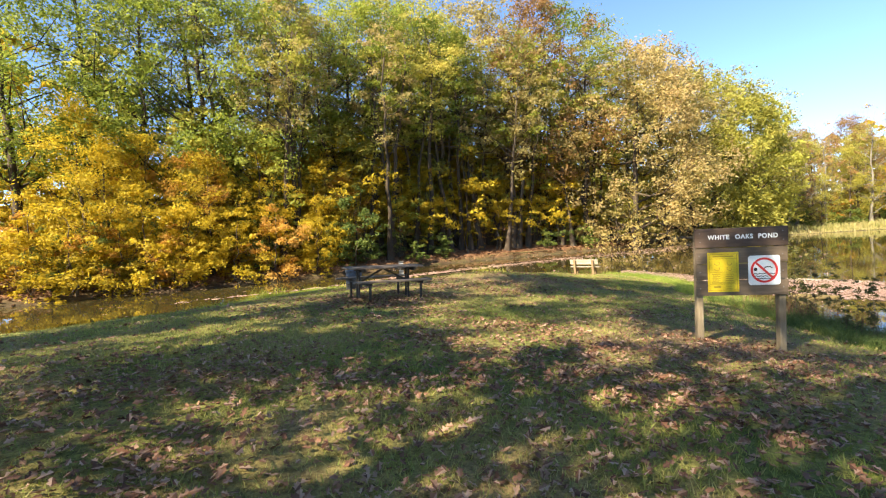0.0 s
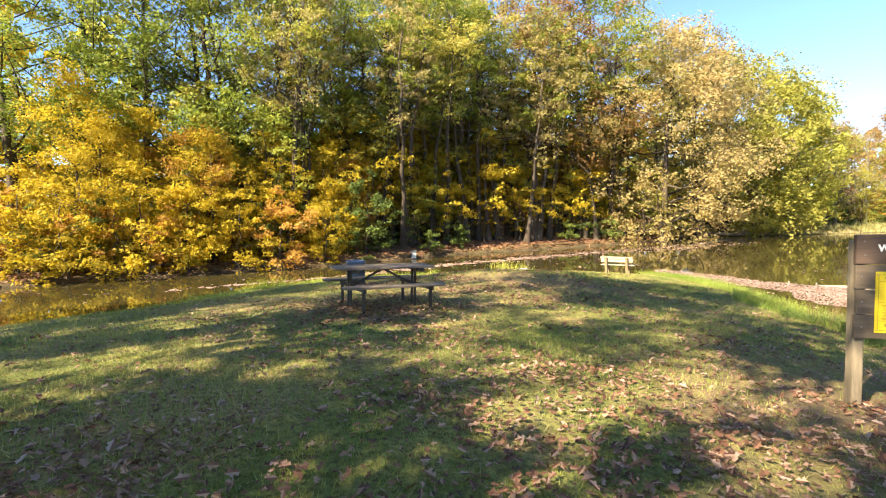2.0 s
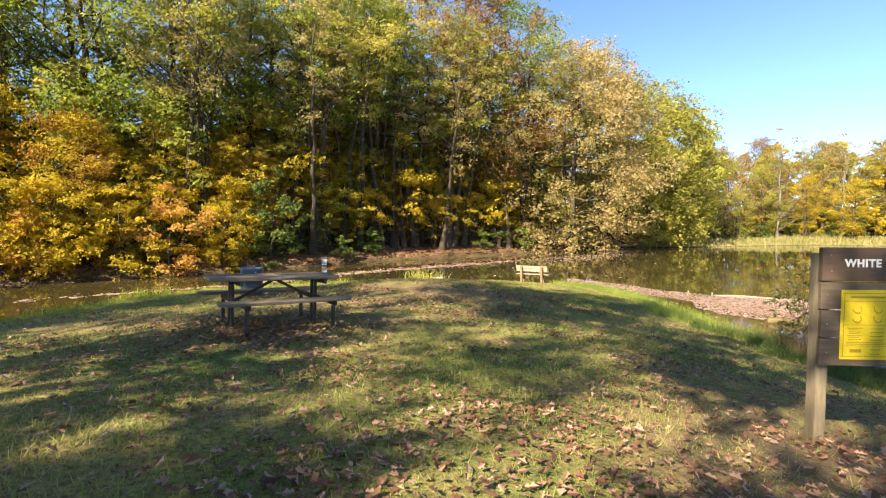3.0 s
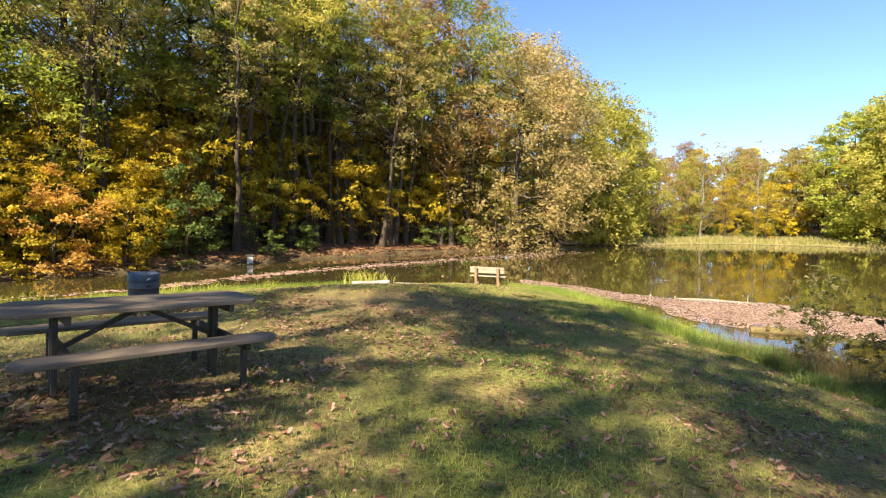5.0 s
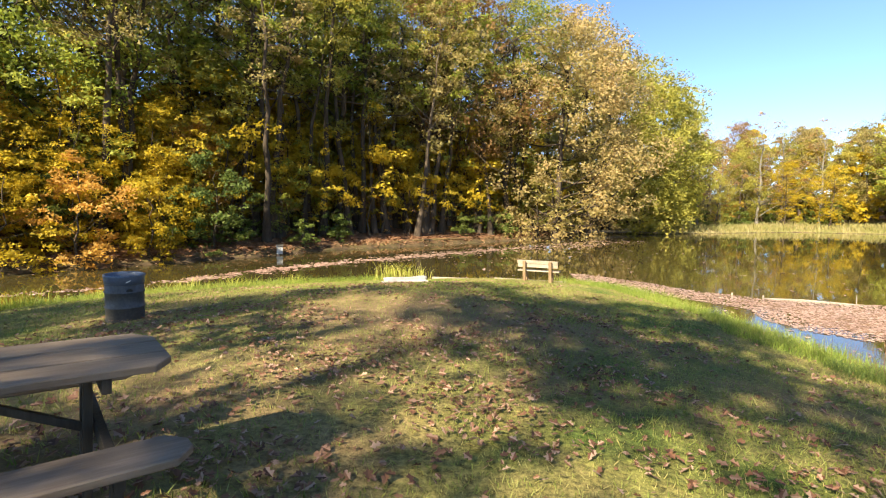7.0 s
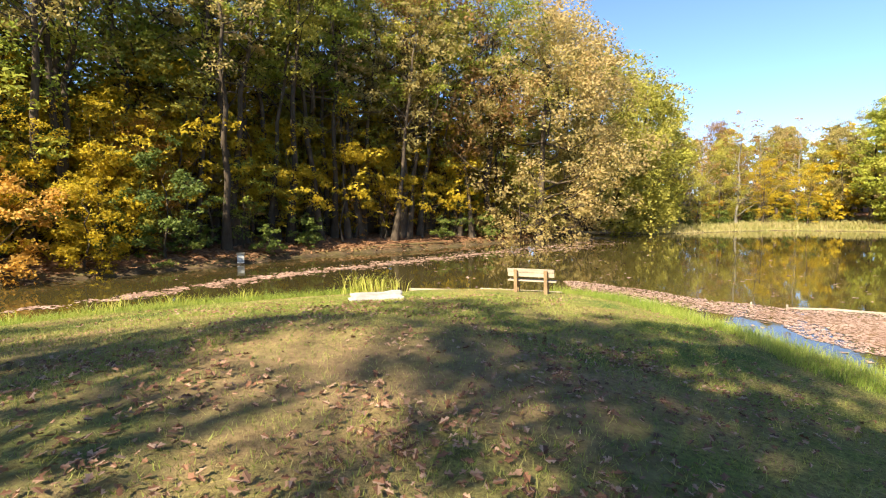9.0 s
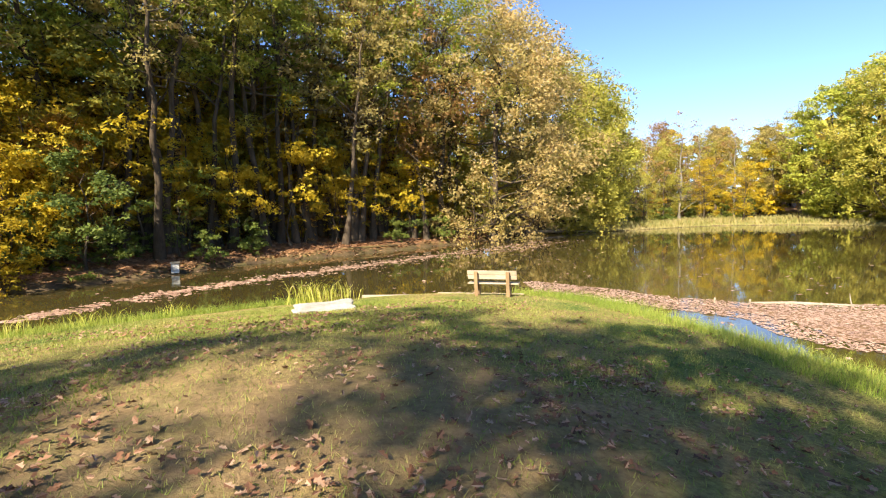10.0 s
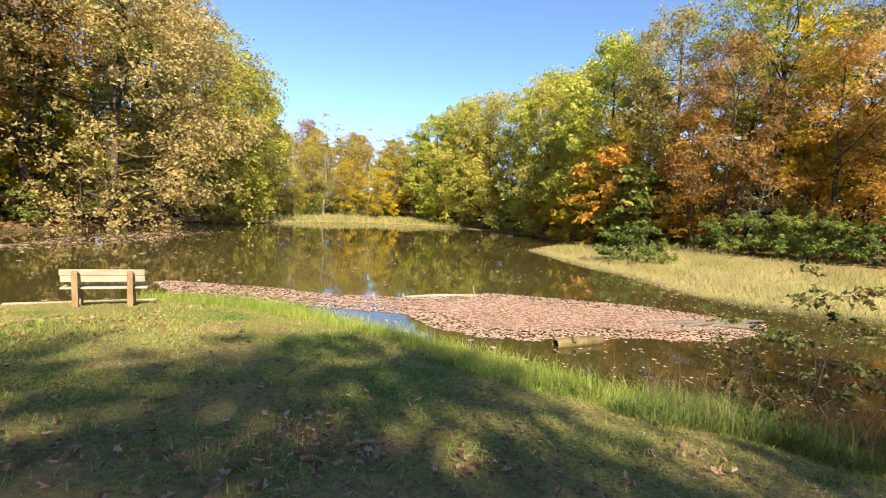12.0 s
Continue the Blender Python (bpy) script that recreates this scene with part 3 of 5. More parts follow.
# the wooded bank across the water, from the tall oak with low boughs to the meadow
for key, x, y, h in (("full", -22.6, 38.4, 25), ("oak1", -19.8, 46.6, 25), ("thin", -11.5, 53.4, 29), ("oak2", -6.5, 58.3, 29), ("oak3", -2.3, 60.7, 30),
                     ("tan0", 1.6, 58.8, 30), ("tan1", 9.3, 62.2, 31), ("oak2", 13.0, 64.5, 31), ("thin", -3.6, 52.5, 24), ("thin", 4.5, 56.5, 25), ("thin", -9.5, 47.5, 25), ("thin", -14.5, 47.5, 25), ("thin", -12.6, 50.0, 27), ("thin", -7.6, 54.5, 28), ("oak1", 14.2, 62.6, 27), ("dome", 20.8, 63.2, 25), ("tan2", 27, 70, 28),
                     ("dome_b", 33.4, 77, 25), ("dome_b", 42, 82, 25), ("dome_c", 48, 85.5, 22), ("bare", 57, 90, 19), ("maple2", 53, 91, 18), ("dome", 37, 88, 26),
                     ("maple0", -27.3, 31.5, 12.5), ("maple3", -24.0, 33.2, 10.5), ("maple1", -20.5, 35, 9.5), ("maple3", -35, 34, 12), ("full", -30, 36, 25), ("oak3", -25, 43, 26), ("full", -27.0, 37.0, 24), ("full", -32.5, 31.5, 24), ("full", -18.6, 42.4, 25),
                     ("maple0", -14.5, 43.5, 10), ("maple1", -12.0, 42.5, 8), ("oak0", -16.5, 52, 23), ("gold0", -8.6, 52.5, 13),
                     ("maple0", -22, 37.5, 10), ("maple3", -17.5, 39, 9.5), ("gold1", -8, 57, 16), ("gold0", -4, 57.5, 15), ("gold0", 3, 63, 17), ("gold0", -12.5, 59, 17), ("gold1", -16.5, 56, 16), ("gold0", -1, 66, 17), ("gold0", 6, 68, 18), ("gold1", 7.5, 65.5, 14), ("gold0", 16, 70, 16), ("oak1", 23, 75, 25), ("maple2", 18.6, 63.6, 9), ("maple2", 23.6, 68.6, 10)):
    plant(key, x, y, h)
# golden young maples leaning over the water
for key, x, y, h in (("under0", -25.2, 27.6, 6), ("under2", -23.6, 29.3, 5), ("under2", -21.7, 30.2, 6.5), ("under0", -19.6, 31.0, 5.5), ("under2", -17.3, 32.7, 5), ("under1", -15.0, 34.6, 5.5), ("under0", -12.6, 36.8, 4.5),
                     ("under2", -27.8, 26.8, 6), ("maple0", -25, 30.8, 10), ("maple3", -19.5, 33.8, 9)):
    plant(key, x, y, h, sink=0.1)
# slender trunks standing close behind the bank
for i, (x, y, h) in enumerate(((-18.5, 39.5, 21), (-16.2, 41.5, 23), (-13.2, 45.2, 22), (-11.3, 48.0, 24), (-10.2, 45.4, 20), (-7.6, 52.5, 23), (-6.2, 49.6, 21), (-2.2, 54.5, 23), (-0.4, 53.2, 22), (0.6, 55.8, 24),
                               (2.8, 57.6, 23), (3.6, 54.4, 21), (6.4, 58.4, 24), (7.4, 60.5, 22), (10.8, 60.2, 23), (12.0, 59.6, 21), (14.8, 66, 24), (-15.0, 50.5, 24), (-4.8, 60, 24), (16.5, 64.2, 22),
                               (-21.0, 41.5, 24), (49.5, 14.0, 20), (50.2, 17.6, 21), (47.6, 8.5, 20), (45.5, 4.0, 20))):
    plant(f"pole{i % 3}", x, y, h)
# beyond the meadow at the pond's far end
for key, x, y, h in (("bare", 66, 96, 19), ("bare", 75, 97, 22), ("maple3", 80, 96, 13), ("maple0", 86, 92, 12), ("tan1", 79, 108, 22), ("tan2", 90, 103, 21),
                     ("bare", 69, 103, 18), ("oak1", 62, 106, 20), ("tan0", 97, 96, 20), ("maple2", 64, 94, 10), ("tan2", 71, 112, 21), ("oak3", 84, 112, 21), ("maple2", 72, 98, 15), ("bare", 82, 99, 20), ("maple2", 76, 102, 18), ("maple2", 92, 97, 17), ("bare", 61, 98, 20), ("maple2", 87, 104, 19), ("bare", 89, 97, 21), ("maple2", 67, 101, 17)):
    plant(key, x, y, h)
# the right-hand bank
for key, x, y, h in (("tan0", 96, 88, 22), ("dome_c", 96, 81, 24), ("dome_c", 95, 74, 27), ("dome_b", 93.5, 66, 27), ("dome_b", 91, 57.5, 27), ("dome_c", 83.5, 49.5, 27), ("maple1", 79, 44.5, 14), ("dome_b", 77, 42, 25),
                     ("maple2", 71, 39.5, 15), ("dome_c", 70, 34.5, 26), ("maple1", 65.5, 34.5, 13), ("oak2", 63, 29.5, 25), ("maple3", 58, 29, 14), ("tan2", 56.5, 23.5, 24),
                     ("oak1", 53.5, 16.2, 25), ("oak0", 52.4, 14.2, 26), ("maple1", 48.5, 20.5, 12), ("tan1", 47.5, 18.0, 17), ("maple1", 46, 11.2, 15), ("tan0", 43.6, 5.4, 23), ("maple0", 50, 5, 17), ("oak3", 41, -1, 24),
                     ("maple1", 40.5, 7.5, 12), ("bare", 45.0, 15.4, 8), ("maple3", 55, 9.5, 18)):
    plant(key, x, y, h)

# young golden trees in the light under the wood's edge
for i, c in enumerate(("yellow", "orange", "olive")):
    tree_kind(f"mid{i}", c, seed=160 + i, height=9, spread=3.2, base=0.5, leaves=2900, size=0.19, clumps=34, trunk=0.07, sides=4, open_crown=0.2, forks=8, twigs=0,
              label=f"slim young maple in {c} leaf between the trunks")
for i, (x, y, h) in enumerate(((-9.5, 47.0, 9), (-7.0, 46.5, 8), (-5.5, 48.2, 9.5), (-3.4, 50.2, 8.5), (-1.8, 51.5, 10), (0.2, 52.2, 8), (1.6, 54.2, 10), (3.4, 55.2, 8.5), (5.2, 55.4, 9.5), (6.6, 57.2, 8),
                               (8.4, 58.4, 10), (10.0, 59.0, 8.5), (11.6, 61.0, 10), (13.4, 61.4, 8.5), (15.4, 63.2, 10), (-11.0, 44.0, 8.5), (-13.6, 41.2, 9), (-16.5, 40.0, 9), (-4.6, 52.6, 11), (-0.6, 56, 12),
                               (4.2, 59.4, 12), (8.8, 63.4, 12), (-8.6, 53.2, 12), (-12.4, 49.8, 12), (48.5, 12.5, 10), (51.0, 9.0, 11), (47.0, 1.5, 10), (54.0, 19.5, 11))):
    back = 4.0 if x < 20 else 0.0
    plant(f"mid{(0, 1, 0, 2, 0)[i % 5]}", x - 0.55 * back, y + 0.83 * back, h)

for i, c in enumerate(("yellow", "olive", "orange")):
    tree_kind(f"wisp{i}", c, seed=210 + i, height=5, spread=2.0, base=0.15, leaves=900, size=0.16, clumps=22, trunk=0.045, sides=4, open_crown=0.2, forks=9, twigs=0,
              label=f"airy sapling in thin {c} leaf on the wooded bank")
# orange and gold young trees along the water on the far right-hand bank
for key, x, y, h in (("under0", 79, 48.2, 7), ("under1", 77, 46, 7.5), ("under2", 74.2, 44, 7), ("under1", 71, 41.6, 7), ("under0", 68, 39.4, 6.5), ("under2", 65, 37.2, 6.5), ("under0", 61, 35, 6), ("maple1", 83, 50.5, 14), ("maple3", 74.5, 42.2, 13)):
    plant(key, x, y, h)


def young_growth():
    """Thin young maples filling the light between the trunks, a few metres up the bank."""
    rng = random.Random(31)
    made = 0
    while made < 30:
        x, y = rng.uniform(-24, 24), rng.uniform(30, 76)
        z, masks, d, ws, pond = land([(x, y)])
        if pond[0] or ws[0][0] < 0.6 or not 6 < d[0] < 17:
            continue
        plant(f"mid{rng.choice((0, 0, 1, 2, 2))}", x, y, rng.uniform(9, 14), rng.uniform(0, 360), 1.15)
        made += 1

    made = 0
    while made < 40:
        x, y = rng.uniform(-16, 26), rng.uniform(34, 76)
        z, masks, d, ws, pond = land([(x, y)])
        if pond[0] or ws[0][0] < 0.6 or not 4 < d[0] < 12:
            continue
        plant(f"wisp{rng.choice((0, 0, 1, 2))}", x, y, rng.uniform(3.2, 6.5), rng.uniform(0, 360))
        made += 1

    made = 0
    while made < 62:
        x, y = rng.uniform(-18, 24), rng.uniform(34, 76)
        z, masks, d, ws, pond = land([(x, y)])
        if pond[0] or ws[0][0] < 0.6 or not 2.5 < d[0] < 7.5:
            continue
        plant(f"gap{rng.choice((0, 0, 0, 1, 2))}", x, y, rng.uniform(6, 12), rng.uniform(0, 360))
        made += 1
    made = 0
    while made < 20:
        x, y = rng.uniform(-17, 18), rng.uniform(34, 72)
        z, masks, d, ws, pond = land([(x, y)])
        if pond[0] or ws[0][0] < 0.6 or not 2.2 < d[0] < 6:
            continue
        plant(f"pole{made % 3}", x, y, rng.uniform(20, 25), rng.uniform(0, 360))
        made += 1


young_growth()

# unseen trees added behind and left of the walker, whose crowns dapple the lawn
for key, x, y, h, turn in (("open", -12.4, -1.2, 20.7, 355), ("open", -7.2, -6.0, 17.5, 140), ("open", -19.2, 0.9, 17.4, 157), ("open", -3.5, -9.8, 19.9, 326),
                           ("open", -23.8, -13.8, 18.9, 263), ("open", -23.8, 0.1, 17.3, 355), ("open", -22.9, -20.2, 20.2, 86), ("open", -27.2, 0.1, 20.8, 151),
                           ("screen", 6, -21, 20, 40), ("open", -34, -6, 20, 200)):
    plant(key, x, y, h, turn)

FAR = []


def far_tree(key, x, y, height, turn):
    src, h, used = TREES[key]
    s = height / h
    FAR.append((src, pose(x, y, ground_z(x, y), 0, 0, turn) @ Matrix.Diagonal((s, s, s, 1))))


def far_woods():
    """All the trees deep in the woods, which nobody could count, as one mesh."""
    mats, co, corner, start, index, base, at = [], [], [], [], [], 0, 0
    for src, m in FAR:
        a = np.array(m)
        for ob in src.children:
            me = ob.data
            v = np.empty(len(me.vertices) * 3, np.float32)
            me.vertices.foreach_get("co", v)
            co.append(v.reshape(-1, 3) @ a[:3, :3].T + a[:3, 3])
            c = np.empty(len(me.loops), np.int32)
            me.loops.foreach_get("vertex_index", c)
            corner.append(c + base)
            st = np.empty(len(me.polygons), np.int32)
            me.polygons.foreach_get("loop_start", st)
            start.append(st + at)
            if me.materials[0] not in mats:
                mats.append(me.materials[0])
            index.append(np.full(len(st), mats.index(me.materials[0]), np.int32))
            base, at = base + len(me.vertices), at + len(c)
    co, corner, start, index = (np.concatenate(k) for k in (co, corner, start, index))
    me = bpy.data.meshes.new("far_woods")
    me.vertices.add(len(co))
    me.vertices.foreach_set("co", co.astype(np.float32).ravel())
    me.loops.add(len(corner))
    me.loops.foreach_set("vertex_index", corner)
    me.polygons.add(len(start))
    me.polygons.foreach_set("loop_start", start)
    for k in mats:
        me.materials.append(k)
    me.polygons.foreach_set("material_index", index)
    me.update(calc_edges=True)
    tagged(new("far_woods", me), "deep autumn woods of gold and olive trees behind the banks", "woods", kind="stuff")
    for src, h, used in TREES.values():
        if not used and src in [f[0] for f in FAR]:
            for ob in list(src.children) + [src]:
                bpy.data.objects.remove(ob)


# the depth of the woods
def wood_fill():
    rng = random.Random(4)
    spots = []
    tries = 0
    while len(spots) < 72 and tries < 9000:
        tries += 1
        x, y = rng.uniform(-62, 135), rng.uniform(-12, 140)
        z, masks, d, ws, pond = land([(x, y)])
        if pond[0] or ws[3][0] > 0.2:
            continue
        lo = 7 if ws[0][0] > 0.5 else (24 if ws[1][0] > 0.5 else (27 if x < 60 else 10))
        if x < -32 and y < 30 or y < 0:
            continue
        if not lo < d[0] < lo + 28:
            continue
        if any((x - a) ** 2 + (y - b) ** 2 < 20 for a, b in spots):
            continue
        spots.append((x, y))
        far_tree(rng.choice(("back0", "back0", "back1", "back1", "back2", "back3")), x, y, rng.uniform(9, 14.5) if x < 24 else rng.uniform(16, 22), rng.uniform(0, 360))


wood_fill()


def understorey():
    rng = random.Random(9)
    made = 0
    while made < 50:
        k = rng.randrange(len(WOOD_SHORE) - 1)
        f = rng.random()
        a, b = Vector(WOOD_SHORE[k]), Vector(WOOD_SHORE[k + 1])
        p = a.lerp(b, f)
        out = Vector((-(b - a).y, (b - a).x)).normalized()
        near = p.x < -9
        p = p + out * (rng.uniform(0.9, 4.5) if rng.random() < 0.65 else rng.uniform(4, 16))
        if p.x > 26 or p.x < -34:
            continue
        if not near and rng.random() < 0.82:
            continue
        key = rng.choice(("under0", "under0", "under1", "under2", "under3")) if near else rng.choice(("under3", "bush", "bush"))
        plant(key, p.x, p.y, rng.uniform(3.2, 6.5) if key != "bush" else rng.uniform(1.2, 2.4), rng.uniform(0, 360))
        made += 1


understorey()


def back_understorey():
    """Sunlit young growth deeper in the woods, seen between the trunks."""
    rng = random.Random(21)
    made = 0
    while made < 90:
        x, y = rng.uniform(-45, 50), rng.uniform(24, 100)
        z, masks, d, ws, pond = land([(x, y)])
        if pond[0] or ws[0][0] < 0.5 or not 7 < d[0] < 32:
            continue
        far_tree(rng.choice(("deep0", "deep1", "deep2", "deep1", "deep0")), x, y, rng.uniform(6, 11), rng.uniform(0, 360))
        made += 1
    for k in range(26):
        x, y = rng.uniform(56, 104), rng.uniform(92, 112)
        d = land([(x, y)])[2][0]
        if d > 12:
            far_tree(rng.choice(("deep0", "deep1", "deep3", "deep3", "deep2")), x, y, rng.uniform(4, 8), rng.uniform(0, 360))
    for x, y, h in ((92, 104, 17), (98, 99, 17), (104, 112, 19), (88, 112, 18), (110, 104, 19), (94, 92, 15), (70, 122, 20), (80, 124, 21), (90, 120, 21), (100, 114, 21), (108, 106, 21), (60, 120, 21), (114, 97, 21), (52, 112, 21), (118, 88, 21)):
        far_tree(rng.choice(("back1", "back3", "back0")), x, y, h, rng.uniform(0, 360))
    for x, y in ((64, 116), (75, 118), (85, 117), (95, 110), (103, 103), (109, 95)):
        far_tree("deep3", x, y, 9, rng.uniform(0, 360))
    for k in range(80):
        x, y = rng.uniform(50, 82), rng.uniform(-14, 34)
        far_tree(rng.choice(("deep0", "deep1", "deep3", "deep2")), x, y, rng.uniform(5, 12), rng.uniform(0, 360))
    for x, y in ((-46, 34), (-41, 40), (-52, 27), (-38, 46), (66, 2), (70, 12), (64, -8), (72, 22), (60, -16), (78, 30)):
        far_tree(rng.choice(("back0", "back1", "back2")), x, y, 21, rng.uniform(0, 360))


for k in range(60):
    way = math.radians(-38 + 2.75 * k)
    far_tree(("back0", "back1", "back3", "back2")[k % 4], 12 + (138 + 9 * (k % 3)) * math.sin(way), 10 + (138 + 9 * (k % 3)) * math.cos(way), 17 + 5 * ((k * 7) % 5) / 4, 53 * k)
back_understorey()
far_woods()

# ---- things on the lawn ----
def flat_turn(az):
    return Matrix.Rotation(radians(az), 4, "Z")


def notice_sign():
    """Two posts carrying four boards, a yellow notice and a no-swimming plate. x runs along the boards, -y is the front."""
    a, b = Vector((4.17, 6.88)), Vector((5.36, 6.75))
    mid = (a + b) / 2
    z0 = ground_z(*mid)
    az = math.degrees(math.atan2(b.y - a.y, b.x - a.x))
    s = empty("notice_sign", pose(mid.x, mid.y, z0, 0, 0, az), "brown wooden pond sign on two posts in bare earth", "sign")
    half = (b - a).length / 2
    for k, x in ((0, -half), (1, half)):
        foot = ground_z(*(a if k == 0 else b)) - z0
        part("post", box(0.10, 0.14, 2.16, (x, 0.03, 0.76), 0.018), SIGN_POST, s, "weathered square timber post")
    w = 2 * half + 0.13
    for k in range(3):
        part("board", box(w - 0.02 * (k % 2), 0.042, 0.243, (0, -0.062, 0.83 + 0.1215 + k * 0.257), 0.006), SIGN_WOOD, s)
    head = part("header_board", box(w + 0.015, 0.055, 0.302, (0, -0.069, 1.90 - 0.151), 0.008), HEAD_WOOD, s, "dark brown header board with routed white letters")
    front = Matrix.Rotation(radians(90), 4, "X")
    for word, x in (("WHITE", -0.325), ("OAKS", 0.045), ("POND", 0.385)):
        text = bpy.data.curves.new("lettering", "FONT")
        text.body, text.size, text.align_x, text.align_y, text.extrude, text.offset = word, 0.098, "CENTER", "CENTER", 0.003, 0.0028
        text.space_character, text.resolution_u = 1.14, 3
        tmp = new("lettering", text)
        bpy.context.view_layer.update()
        me = bpy.data.meshes.new_from_object(tmp.evaluated_get(bpy.context.evaluated_depsgraph_get()))
        bpy.data.objects.remove(tmp)
        me.materials.clear()
        me.materials.append(WHITE_PAINT)
        lt = new("lettering", me)
        lt.parent = head
        lt.matrix_local = Matrix.Translation((x, -0.0995, 1.757)) @ front @ Matrix.Diagonal((0.93, 1, 1, 1))
        tagged(lt, "white capital letters")
    for x in (-half, half):
        for z in (1.69, 1.83, 0.95, 1.21, 1.47):
            y = -0.0985 if z > 1.6 else -0.085
            part("bolt", disc(0.009, 0.006, (x + 0.01 * math.sin(z * 50), y, z), 8, front), STEEL, s)
    # the yellow notice
    n = part("notice", box(0.455, 0.006, 0.63, (-0.265, -0.0875, 1.205), 0.002, segs=1), YELLOW_PAINT, s, "yellow printed notice with dark border")
    y = -0.0922
    rows = [(0.40, 0.005, 0, 0.285), (0.40, 0.005, 0, -0.285), (0.40, 0.004, 0, 0.215), (0.40, 0.004, 0, 0.0), (0.40, 0.004, 0, -0.19), (0.30, 0.018, 0, 0.25)]
    for r in range(4):
        rows += [(0.13 - 0.02 * (r % 2), 0.007, -0.10, -0.030 - 0.034 * r), (0.11, 0.007, 0.09, -0.034 - 0.034 * r), (0.09, 0.005, -0.11, -0.044 - 0.034 * r)]
    rows += [(0.34, 0.006, 0, -0.160), (0.34, 0.006, 0, -0.174), (0.10, 0.030, -0.09, -0.235), (0.09, 0.006, 0.08, -0.225), (0.09, 0.006, 0.08, -0.265)]
    for wd, ht, x, z in rows:
        part("print_bar", box(wd, 0.0012, ht, (-0.265 + x, y, 1.205 + z), 0), OLIVE_PRINT, n)
    for x in (-0.2, 0.2):
        part("print_bar", box(0.005, 0.0012, 0.57, (-0.265 + x, y, 1.205), 0), OLIVE_PRINT, n)
    for x, z in ((-0.09, 0.145), (0.09, 0.145), (-0.09, 0.06), (0.09, 0.06)):
        part("print_drawing", ring(0.020, 0.025, 0.0012, 18), OLIVE_PRINT, n,
             "", Matrix.Translation((-0.265 + x, y, 1.205 + z)) @ front @ Matrix.Diagonal((2.0, 1.0, 1, 1)) @ Matrix.Rotation(x * 9, 4, "Z"))
    for x in (-0.21, 0.21):
        for z in (-0.285, 0.285):
            part("staple", disc(0.006, 0.003, (-0.265 + x, y, 1.205 + z), 8, front), STEEL, n)
    # the no-swimming plate
    pts = []
    for cx, cy, a0 in ((1, 1, 0), (-1, 1, 90), (-1, -1, 180), (1, -1, 270)):
        for k in range(5):
            an = radians(a0 + k * 22.5)
            pts.append((0.175 * cx + 0.035 * math.cos(an), 0.175 * cy + 0.035 * math.sin(an)))
    at = Matrix.Translation((0.325, -0.0845, 1.22)) @ front @ Matrix.Diagonal((1.08, 1.1, 1, 1))
    plate = part("plate", outline(pts, 0.004, 0.001), WHITE_PAINT, s, "white square plate with a crossed-out red ring", at)
    lift = Matrix.Translation((0, 0, 0.0046))
    part("figure", disc(0.025, 0.0016, (0, 0, 0), 16), BLACK_PAINT, plate, "", lift @ Matrix.Translation((-0.115, 0.012, 0)))
    part("figure", outline([(-0.02, 0.0), (0.02, 0.035), (0.075, 0.04), (0.11, 0.02), (0.11, 0.032), (0.075, 0.055), (0.01, 0.05)], 0.0016, 0), BLACK_PAINT, plate, "", lift)
    for k in range(3):
        wob = [(-0.14 + 0.28 * i / 16, 0.006 * math.sin(i * 1.6)) for i in range(17)]
        part("wave_line", outline(wob + [(x, v - 0.011) for x, v in reversed(wob)], 0.0016, 0), BLACK_PAINT, plate, "",
             lift @ Matrix.Translation((0, -0.045 - 0.035 * k, 0)) @ Matrix.Diagonal((1.0 - 0.15 * k, 1, 1, 1)))
    part("prohibition_ring", ring(0.150, 0.180, 0.002), RED_PAINT, plate, "red ring", lift @ Matrix.Translation((0, 0, 0.0012)))
    part("prohibition_bar", box(0.31, 0.030, 0.002, (0, 0, 0), 0), RED_PAINT, plate, "", lift @ Matrix.Translation((0, 0, 0.0024)) @ Matrix.Rotation(radians(-45), 4, "Z"))


notice_sign()


def plank_shape(length, width, clip):
    h, w = length / 2, width / 2
    return [(-h + clip * 0.55, -w), (-h, -w + clip), (-h, w - clip), (-h + clip * 0.55, w), (h - clip * 0.55, w), (h, w - clip), (h, -w + clip), (h - clip * 0.55, -w)]


